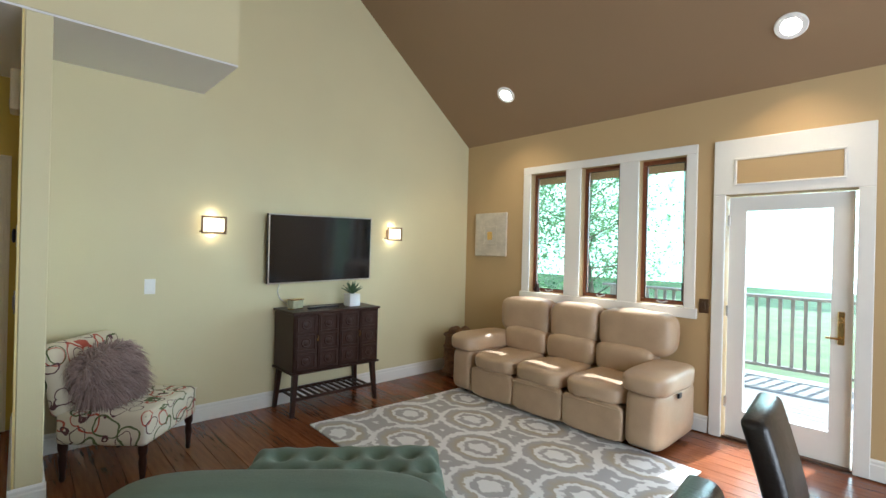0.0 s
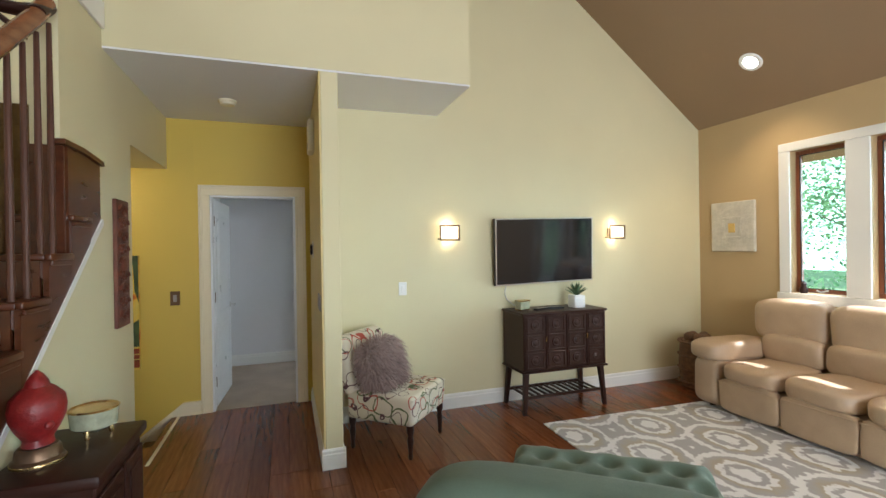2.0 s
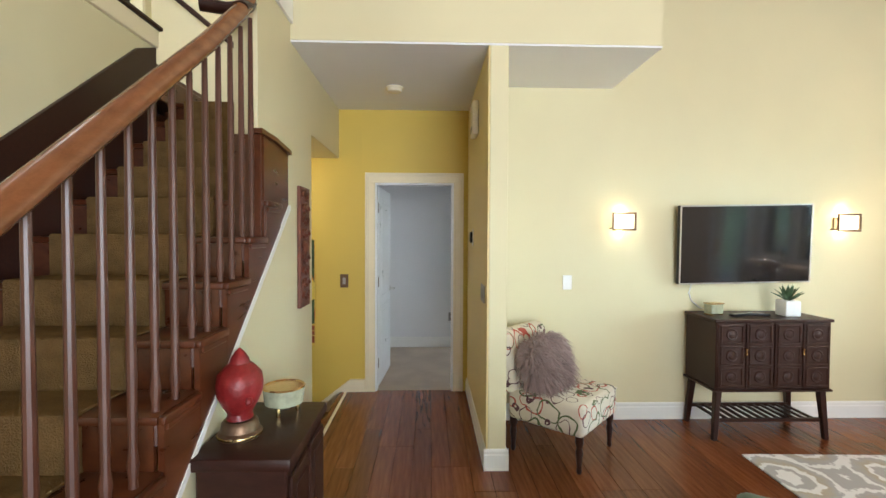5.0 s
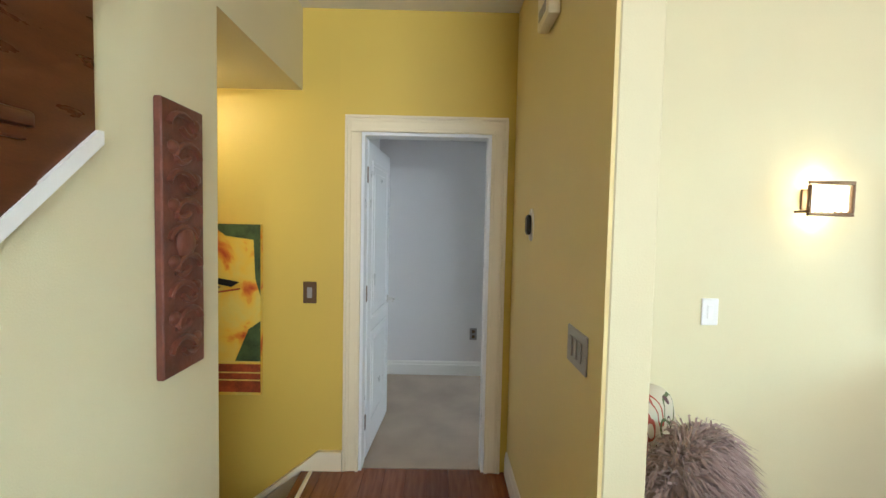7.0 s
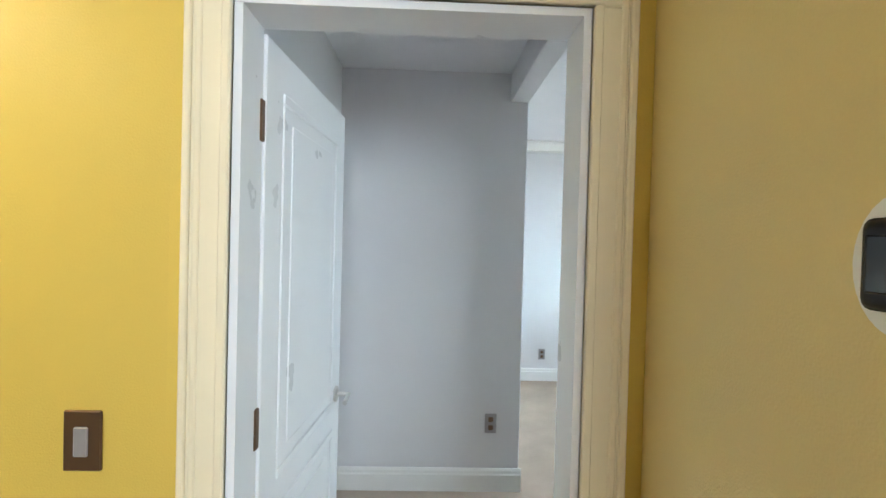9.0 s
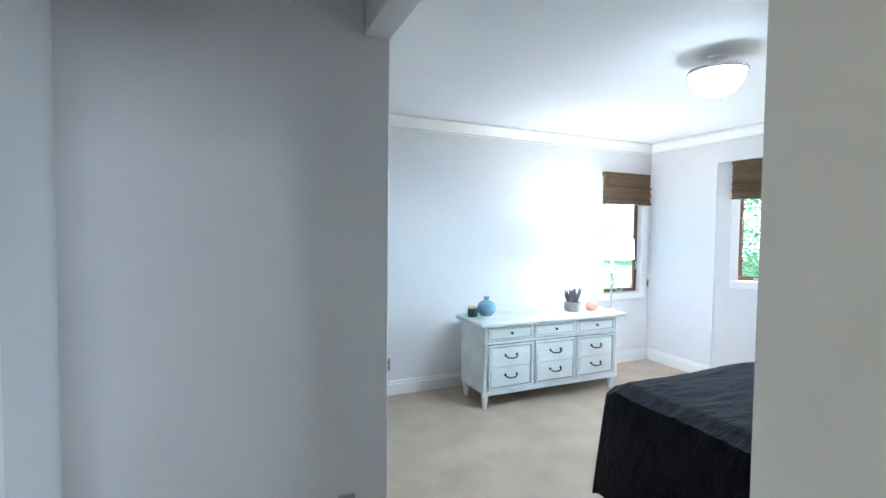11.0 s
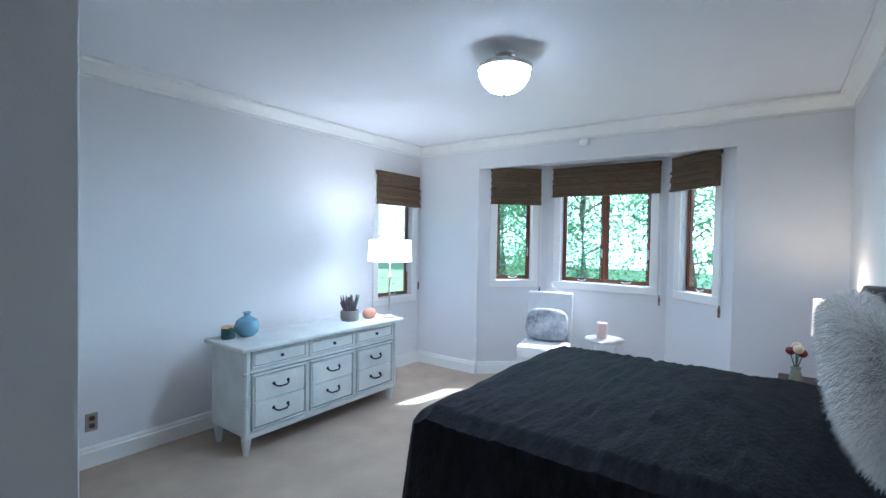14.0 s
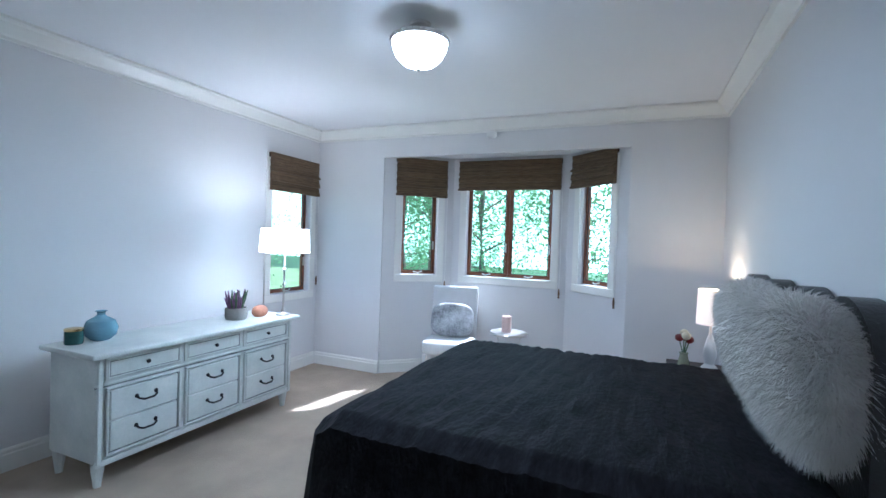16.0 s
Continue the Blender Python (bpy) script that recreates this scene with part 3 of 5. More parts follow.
# upper gallery edge and its railing
ge = tagged(new("gallery_edge"), "cream fascia with a dark wooden cap", "", "", "structure")
part("fascia", box(-2.149, -3.4, 2.80, -2.12, 3.33, 2.92, 0.004), CREAMTRIM, ge)
part("cap", box(-2.26, -3.4, 2.922, -2.10, 3.35, 2.95, 0.006), DARKWOOD, ge)
gr = thing("gallery_railing", "dark turned baluster railing of the upper gallery", "railing")
for i in range(24):
    y = 3.1 - 0.13 * i
    part("baluster", lathe([(0.022, 0), (0.022, 0.12), (0.014, 0.17), (0.026, 0.36), (0.014, 0.56), (0.022, 0.7), (0.022, 0.82)], 10, -2.19, y, 2.95), DARKWOOD, gr)
part("top_rail", box(-2.23, 0.0, 3.77, -2.15, 3.3, 3.82, 0.01), DARKWOOD, gr)
part("end_post", box(-2.25, 3.22, 2.951, -2.15, 3.31, 4.0, 0.01), CREAM, gr)
uf = tagged(new("upper_edge"), "white fascia with a dark cap on the stair wall", "", "", "structure")
part("fascia", box(-1.149, 1.2, 2.86, -1.13, 3.055, 3.02, 0.003), TRIM, uf)
part("cap", box(-1.27, 1.2, 3.3, -1.12, 3.055, 3.33, 0.004), DARKWOOD, uf)
structure("upper_hall_floor", box(-1.27, 1.2, 2.86, -1.15, 2.498, 3.3), CREAM)
structure("stair_soffit", prism([(-1.27, 2.86), (-1.27, 2.90), (-1.75, 3.32), (-1.75, 3.26)], 1.2, 2.6, "y"), WHITE)
# steps down to the lower floor
ds = tagged(new("lower_stairs"), "carpeted steps down beside the hall", "", "", "structure")
for k in range(6):
    part("step", box(-1.36 - 0.26 * k, 3.562, -1.6, -1.10 - 0.26 * k, 4.578, -RISE * (k + 1), 0.006), STAIRCARPET, ds)
part("skirt", prism([(-0.90, 0.0), (-0.90, 0.10), (-1.03, 0.10), (-1.36, -0.17), (-1.52, -0.30), (-1.9, -0.58), (-1.9, -0.85), (-1.1, -0.25), (-1.08, 0.0)], 4.58, 4.599, "y"), CREAMTRIM, ds)
part("skirt_cap", prism([(-0.90, 0.10), (-0.90, 0.125), (-1.04, 0.125), (-1.92, -0.56), (-1.9, -0.585), (-1.03, 0.10)], 4.566, 4.599, "y"), CREAMTRIM, ds)
part("nosing", box(-1.10, 3.56, -0.03, -1.07, 4.579, 0.004, 0.006), CREAMTRIM, ds)

# ---- fixtures ----
CANGLOW = glow("lamp_glow", (1.0, 0.86, 0.66), 25)
sa = math.degrees(math.atan(SL))


def can_light(x, y):
    c = thing("recessed_light", "lit round recessed ceiling light with white ring", "ceiling light", "recessed lights", pose(x, y, zc(x) - 0.002, 0, sa, 0))
    part("ring", lathe([(0.062, -0.001), (0.062, -0.012), (0.095, -0.012), (0.1, -0.001)], 28), PLASTIC, c)
    part("bulb", lathe([(0.06, -0.003), (0.055, -0.012), (0.03, -0.02)], 24), CANGLOW, c)
    lamp("can_lamp", "SPOT", look((x - 0.03, y, zc(x) - 0.06), (x - 0.1, y, 0)), 16, WARM, 0.05, spot=110)


for cx, cy in CANS:
    can_light(cx, cy)


def sconce(x):
    s = thing("wall_sconce", "lit crystal wall sconce in a bronze frame", "wall lamp", "sconces", pose(x, 3.88, 1.655))
    for n, bm in frame_bars(-0.085, 0.085, -0.06, 0.06, 0.014, -0.10, -0.085, 0.003):
        part("frame_" + n, bm, BRONZE, s)
    part("back_plate", box(-0.06, -0.012, -0.045, 0.06, -0.001, 0.045, 0.003), BRONZE, s)
    for sx in (-0.092, 0.085):
        part("side_strip", box(sx, -0.085, -0.06, sx + 0.007, -0.012, -0.05), BRONZE, s)
    for i in range(6):
        part("crystal", box(-0.082 + 0.028 * i, -0.092, -0.056, -0.06 + 0.028 * i, -0.075, 0.056, 0.006), CRYSTAL, s)
    part("bulb", blob(0, -0.05, 0, 0.022, 0.022, 0.03, 2, 12, 8), BULB, s)
    lamp("sconce_lamp", "POINT", pose(x, 3.85, 1.74), 0.16, WARM, 0.01)
    lamp("sconce_lamp", "POINT", pose(x, 3.85, 1.57), 0.12, WARM, 0.01)


BULB = glow("bulb_glow", (1.0, 0.82, 0.55), 5)
CRYSTAL = glow("lit_crystal", (1.0, 0.78, 0.45), 1.1)
sconce(1.31)
sconce(3.185)


def switch(name, m, w, h, plate, rocker, label, n=1):
    s = thing(name, label, "light switch", m=m)
    part("plate", box(-w / 2, -0.008, -h / 2, w / 2, -0.0005, h / 2, 0.003), plate, s)
    for i in range(n):
        c = (i - (n - 1) / 2) * 0.046
        part("rocker", box(c - 0.015, -0.013, -0.032, c + 0.015, -0.0085, 0.032, 0.003), rocker, s)
    return s


switch("light_switch", pose(0.875, 3.88, 1.15), 0.075, 0.12, PLASTIC, PLASTIC, "white rocker switch on the yellow wall")
switch("light_switch", pose(-1.10, 4.6, 1.09), 0.08, 0.13, BRONZE, GREYPLASTIC, "bronze framed light switch beside the door")
switch("light_switch", pose(0.105, 3.27, 1.135, 0, 0, -90), 0.19, 0.12, GREYPLASTIC, GREYPLASTIC, "pewter triple switch plate in the hall", 3)
switch("light_switch", pose(4.42, 1.03, 1.07, 0, 0, -90), 0.075, 0.12, BRONZE, BRONZE, "bronze switch beside the patio door")


def outlet(m):
    o = thing("wall_outlet", "grey wall outlet above the baseboard", "outlet", "outlets", m)
    part("plate", box(-0.036, -0.007, -0.06, 0.036, -0.0005, 0.06, 0.003), GREYPLASTIC, o)
    for z in (-0.025, 0.025):
        part("socket", box(-0.015, -0.010, z - 0.015, 0.015, -0.0075, z + 0.015, 0.004), BRONZE, o)


outlet(pose(0.03, 6.42, 0.42))
outlet(pose(0.92, 8.73, 0.30))
tm = thing("thermostat", "black thermostat on a white oval plate", "thermostat", m=pose(0.105, 4.05, 1.52, 0, 0, -90))
part("wall_plate", lathe([(0.068, 0), (0.066, 0.006)], 28), PLASTIC, tm, m=pose(0, 0, 0, 90) @ Matrix.Diagonal((0.85, 1.15, 1, 1)))
part("body", box(-0.032, -0.026, -0.048, 0.032, -0.007, 0.048, 0.012, 3), BLACK, tm)
part("display", box(-0.02, -0.0275, -0.03, 0.02, -0.0262, 0.03, 0.002), mat("dark_display", (0.02, 0.025, 0.03), 0.1), tm)
ch = thing("door_chime", "white door chime box high on the hall wall", "door chime", m=pose(0.105, 3.72, 2.44, 0, 0, -90))
part("cover", box(-0.10, -0.05, -0.13, 0.10, -0.001, 0.13, 0.012, 2), CREAMTRIM, ch)
part("grille", box(-0.06, -0.053, -0.10, 0.06, -0.0505, -0.06, 0.002), GREYPLASTIC, ch)
sd = thing("smoke_detector", "round white smoke detector on the hall ceiling", "smoke detector", m=pose(-0.56, 3.92, 2.749))
part("base", lathe([(0.07, 0), (0.07, -0.012)], 26), CREAMTRIM, sd)
part("cover", lathe([(0.062, -0.013), (0.055, -0.035), (0.03, -0.042)], 26), CREAMTRIM, sd)
sd2 = thing("motion_sensor", "small white sensor above the bay", "sensor", m=pose(4.335, 6.64, 2.53))
sd2.name = "wall_sensor"
part("body", blob(-0.03, 0, 0, 0.03, 0.05, 0.035, 3, 14, 8), PLASTIC, sd2)
pl = thing("passage_downlight", "lit ceiling light over the lower stairs", "ceiling light", m=pose(-1.75, 4.2, 2.279))
part("ring", lathe([(0.06, -0.001), (0.09, -0.01), (0.095, -0.001)], 24), PLASTIC, pl)
part("bulb", lathe([(0.058, -0.002), (0.05, -0.012)], 20), CANGLOW, pl)
lamp("passage_lamp", "POINT", pose(-1.75, 4.2, 2.16), 0.9, (1, 0.74, 0.36), 0.05)

# carved panel
CARVED = mat("carved_red_wood", (0.13, 0.04, 0.022), 0.5, vary=0.4, scale=12, bump=0.2, bscale=60)
cp = thing("carved_panel", "tall carved reddish wood wall panel", "wall art", m=pose(-1.15, 3.295, 1.04, 0, 0, 90))
part("board", box(-0.115, -0.025, 0, 0.115, -0.001, 0.82, 0.004), CARVED, cp)
random.seed(4)
for i in range(9):
    z = 0.07 + 0.085 * i
    s = 1 if i % 2 else -1
    pts = [(s * 0.085 * math.cos(a * 0.9) * (1 - a / 9), -0.03, z + 0.045 * math.sin(a) * (1 - a / 9)) for a in np.linspace(0, 6.2, 18)]
    part("scroll", tube(pts, 0.010, 6), CARVED, cp)
    part("leaf", blob(-s * 0.06, -0.027, z + 0.02, 0.03, 0.012, 0.02, 2, 10, 6), CARVED, cp)
part("rosette", blob(0.0, -0.028, 0.4, 0.05, 0.018, 0.05, 2, 14, 8), CARVED, cp)

# bird painting
pt = thing("painting", "orange and yellow canvas painting of birds on branches", "painting", m=pose(-1.78, 4.6, 0.47))
pm = bpy.data.materials.new("painted_canvas")
pm.use_nodes = True
t = pm.node_tree
tc, n1, rp = t.nodes.new("ShaderNodeTexCoord"), t.nodes.new("ShaderNodeTexNoise"), t.nodes.new("ShaderNodeValToRGB")
n1.inputs["Scale"].default_value, n1.inputs["Detail"].default_value, n1.inputs["Distortion"].default_value = 5.0, 9, 0.5
for pos, col in ((0.33, (0.50, 0.06, 0.01, 1)), (0.40, (0.72, 0.24, 0.02, 1)), (0.46, (0.80, 0.52, 0.05, 1)), (0.62, (0.72, 0.58, 0.12, 1))):
    e = rp.color_ramp.elements.new(pos)
    e.color = col
rp.color_ramp.elements[0].color = (0.06, 0.09, 0.03, 1)
rp.color_ramp.elements[-1].color = (0.45, 0.36, 0.05, 1)
t.links.new(tc.outputs["Object"], n1.inputs["Vector"])
t.links.new(n1.outputs[0], rp.inputs[0])
t.links.new(rp.outputs[0], t.nodes["Principled BSDF"].inputs["Base Color"])
bp = t.nodes.new("ShaderNodeBump")
bp.inputs["Strength"].default_value = 0.3
t.links.new(n1.outputs[0], bp.inputs["Height"])
t.links.new(bp.outputs[0], t.nodes["Principled BSDF"].inputs["Normal"])
cv = part("canvas", box(-0.4, -0.04, 0, 0.4, -0.002, 1.02, 0.003), pm, pt)
DKGREEN = mat("dark_green_paint", (0.05, 0.08, 0.025), 0.5, vary=0.5, scale=14)
RUST = mat("rust_paint", (0.35, 0.06, 0.015), 0.5, vary=0.5, scale=14)
YEL = mat("yellow_line_paint", (0.75, 0.55, 0.12), 0.5, vary=0.3, scale=20)
part("dark_corner", prism([(0.4, 1.02), (0.1, 1.02), (0.2, 0.95), (0.36, 0.93), (0.37, 0.7), (0.4, 0.6)], -0.0425, -0.0405, "y"), DKGREEN, cv)
part("dark_corner", prism([(0.4, 0.2), (0.4, 0.45), (0.33, 0.4), (0.25, 0.21)], -0.0425, -0.0405, "y"), DKGREEN, cv)
part("lower_band", box(-0.395, -0.0425, 0.02, 0.4, -0.0405, 0.19), RUST, cv)
for z in (0.09, 0.135, 0.20):
    part("line", box(-0.395, -0.0445, z, 0.4, -0.043, z + 0.008), YEL, cv)
for bx, bz in ((0.11, 0.68), (0.0, 0.65)):
    part("bird_body", blob(bx, -0.042, bz, 0.045, 0.004, 0.035, 2, 12, 8), RUST, cv)
    part("bird_wing", prism([(bx, bz + 0.03), (bx + 0.17, bz), (bx + 0.12, bz - 0.03), (bx + 0.02, bz - 0.01)], -0.047, -0.045, "y"), BLACK, cv)
    part("bird_head", blob(bx - 0.02, -0.043, bz + 0.045, 0.02, 0.004, 0.018, 2, 10, 6), BLACK, cv)
part("branch", tube([(-0.38, -0.043, 0.44), (-0.1, -0.043, 0.53), (0.05, -0.043, 0.60), (0.28, -0.043, 0.64)], 0.006, 6), RUST, cv)

# chest by the stairs, statue head and bowl
cb = thing("chest", "dark carved wooden chest standing against the stair wall", "chest", m=pose(-0.955, 2.05, 0) @ Matrix.Diagonal((1.18, 1.06, 1, 1)))
part("body", box(-0.14, -0.255, 0.06, 0.14, 0.255, 0.67, 0.006), DARKWOOD, cb)
part("top", box(-0.16, -0.28, 0.671, 0.16, 0.28, 0.72, 0.012, 2), DARKWOOD, cb)
part("plinth", box(-0.15, -0.27, 0, 0.15, 0.27, 0.059, 0.006), DARKWOOD, cb)
for dy in (-0.125, 0.125):
    d = part("door", box(0.141, dy - 0.11, 0.1, 0.153, dy + 0.11, 0.63, 0.004), DARKWOOD, cb)
    part("knob", blob(0.162, dy * 0.25, 0.38, 0.012, 0.012, 0.012, 2, 10, 6), BRASS, d)
    part("door_panel", box(0.1535, dy - 0.07, 0.15, 0.158, dy + 0.07, 0.58, 0.004), DARKWOOD, d)
REDSTONE = mat("dark_red_lacquer", (0.20, 0.012, 0.012), 0.4, vary=0.4, scale=10, bump=0.3, bscale=60)
bm = lathe([(0.055, 0.09), (0.05, 0.12), (0.075, 0.17), (0.092, 0.22), (0.097, 0.27), (0.088, 0.32), (0.06, 0.36), (0.042, 0.375), (0.036, 0.40), (0.02, 0.43), (0.004, 0.45)], 30)
for v in bm.verts:
    r = 1 + 0.035 * math.sin(v.co.z * 150) * math.sin(math.atan2(v.co.y, v.co.x) * 12) if v.co.z > 0.24 else 1
    v.co.x, v.co.y = v.co.x * r * 0.92, v.co.y * r
ear = bmesh.ops.create_uvsphere(bm, u_segments=10, v_segments=6, radius=0.022)
for v in ear["verts"]:
    v.co = Vector((v.co.x * 0.7 + 0.06, v.co.y - 0.06, v.co.z + 0.2))
st1 = solid("statue", bm, REDSTONE, "dark red lacquered statue head with a topknot", "statue", m=pose(-1.03, 1.96, 0.725) @ Matrix.Diagonal((1.0, 1.02, 0.78, 1)))
sb = thing("statue_stand", "tarnished silver stand under the statue head", "stand", m=pose(-1.03, 1.96, 0.72))
part("base", lathe([(0.08, 0), (0.085, 0.02), (0.075, 0.03), (0.07, 0.06), (0.06, 0.071)], 26), BRONZE, sb)
part("band", lathe([(0.0862, 0.008), (0.0875, 0.012), (0.0862, 0.018)], 26), BRASS, sb)
bw = thing("glass_bowl", "glass candle bowl on a brass foot", "bowl", m=pose(-0.93, 2.2, 0.72))
GLASSY = mat("greenish_cut_glass", (0.35, 0.36, 0.25), 0.1, vary=0.2, scale=20, bump=0.2, bscale=60)
part("bowl", lathe([(0.05, 0.03), (0.085, 0.05), (0.092, 0.12), (0.086, 0.12), (0.078, 0.06), (0.03, 0.045)], 28), GLASSY, bw)
part("rim", lathe([(0.09, 0.118), (0.096, 0.122), (0.09, 0.128), (0.084, 0.122)], 28), BRASS, bw)
for a in (0.4, 2.5, 4.6):
    part("foot", lathe([(0.006, 0), (0.011, 0.012), (0.008, 0.04)], 8, 0.06 * math.cos(a), 0.06 * math.sin(a)), BRASS, bw)

# ---- television, media cabinet and what stands on it ----
tv = thing("television", "black flat television with a silver rim, wall mounted", "television", m=pose(2.315, 3.80, 1.473, 3.0, -1.2, 0))
SCREEN = mat("dark_glossy_screen", (0.006, 0.006, 0.008), 0.08, vary=0.0)
part("body", box(-0.55, -0.015, -0.32, 0.55, 0.03, 0.325, 0.006, 2), BLACK, tv)
part("screen", box(-0.538, -0.019, -0.308, 0.538, -0.0155, 0.313, 0.001), SCREEN, tv)
for n, bm in frame_bars(-0.538, 0.538, -0.308, 0.313, 0.013, -0.024, -0.0155, 0.003):
    part("rim_" + n, bm, CHROME, tv)
part("mount", box(-0.15, 0.0305, -0.12, 0.15, 0.065, 0.12, 0.004), BLACK, tv)
part("cable", tube([(-0.42, 0.02, -0.32), (-0.43, 0.04, -0.4), (-0.40, 0.05, -0.47), (-0.33, 0.045, -0.53), (-0.25, 0.03, -0.545)], 0.005, 6), PLASTIC, tv)
cab = thing("media_cabinet", "dark carved wooden cabinet on tall splayed legs", "cabinet", m=pose(2.31, 3.65, 0))
part("body", box(-0.44, -0.20, 0.39, 0.44, 0.20, 0.895, 0.004), DARKWOOD, cab)
part("top", box(-0.455, -0.215, 0.896, 0.455, 0.205, 0.918, 0.005), DARKWOOD, cab)
part("lower_rail", box(-0.455, -0.215, 0.372, 0.455, 0.205, 0.389, 0.004), DARKWOOD, cab)
for i in range(4):
    x0 = -0.43 + 0.2175 * i
    d = part("door", box(x0, -0.212, 0.40, x0 + 0.207, -0.2005, 0.888, 0.003), DARKWOOD, cab)
    for j in range(3):
        z0 = 0.412 + 0.160 * j
        for n, bm in frame_bars(x0 + 0.028, x0 + 0.179, z0 + 0.015, z0 + 0.135, 0.012, -0.220, -0.2125, 0.003):
            part("panel_" + n, bm, DARKWOOD, d)
        part("carved_flower", lathe([(0.046, 0), (0.04, 0.006), (0.03, 0.003), (0.018, 0.008), (0.002, 0.009)], 10), DARKWOOD, d, m=pose(x0 + 0.1035, -0.2125, z0 + 0.075, 90))
    if i in (0, 2):
        part("handle", tube([(x0 + 0.205, -0.213, 0.70), (x0 + 0.205, -0.235, 0.70), (x0 + 0.205, -0.235, 0.66), (x0 + 0.205, -0.213, 0.66)], 0.006, 6), BRASS, d)
for sx in (-1, 1):
    for sy in (-1, 1):
        bm = box(-0.024, -0.024, 0, 0.024, 0.024, 0.371, 0.003)
        for v in bm.verts:
            f = 1 - v.co.z / 0.371
            v.co.x, v.co.y = v.co.x * (1 - 0.3 * f) + sx * 0.03 * f, v.co.y * (1 - 0.3 * f) + sy * 0.02 * f
        part("leg", bm, DARKWOOD, cab, m=pose(sx * 0.40, sy * 0.165, 0))
for sy in (-0.16, 0.16):
    part("shelf_rail", box(-0.41, sy - 0.014, 0.13, 0.41, sy + 0.014, 0.155, 0.003), DARKWOOD, cab)
for i in range(12):
    part("shelf_slat", box(-0.38 + 0.067 * i, -0.145, 0.135, -0.355 + 0.067 * i, 0.145, 0.15, 0.002), DARKWOOD, cab)
CERAMIC = mat("white_ceramic", (0.75, 0.76, 0.76), 0.3, vary=0.03)
LEAF = mat("succulent_leaf", (0.06, 0.12, 0.05), 0.5, vary=0.4, scale=20, rgb2=(0.12, 0.2, 0.09))
ap = thing("potted_plant", "small green succulent in a square white pot", "plant", m=pose(2.55, 3.62, 0.918))
part("pot", box(-0.06, -0.06, 0, 0.06, 0.06, 0.12, 0.008, 2), CERAMIC, ap)
for i in range(16):
    a, tilt = i * 2.4, 0.25 + 0.065 * i
    r, h = 0.13 * math.sin(tilt), 0.13 * math.cos(tilt)
    part("leaf", tube([(0, 0, 0.115), (0.55 * r * math.cos(a), 0.55 * r * math.sin(a), 0.12 + 0.6 * h), (r * math.cos(a), r * math.sin(a), 0.12 + h)], [0.012, 0.016, 0.002], 6, 0.4), LEAF, ap)
fr = thing("photo_frame", "small brass tissue box with green sides", "box", m=pose(1.98, 3.66, 0.918, 0, 0, 15))
fr.name = "decorative_box"
part("body", box(-0.06, -0.04, 0.01, 0.06, 0.04, 0.085, 0.006), GLASSY, fr)
part("rim", box(-0.064, -0.044, 0.0852, 0.064, 0.044, 0.095, 0.003), BRASS, fr)
for sx in (-0.05, 0.05):
    part("foot", box(sx - 0.01, -0.035, 0, sx + 0.01, 0.035, 0.0095, 0.002), BRASS, fr)
for x, yv, a in ((2.15, 3.60, 20), (2.30, 3.62, -15)):
    rc = thing("remote_control", "black remote control lying on the cabinet", "remote control", "remotes", pose(x, yv, 0.918, 0, 0, a))
    part("case", box(-0.09, -0.022, 0, 0.09, 0.022, 0.018, 0.006, 2), BLACK, rc)
    part("keys", box(-0.07, -0.014, 0.0182, 0.05, 0.014, 0.0205, 0.002), GREYPLASTIC, rc)

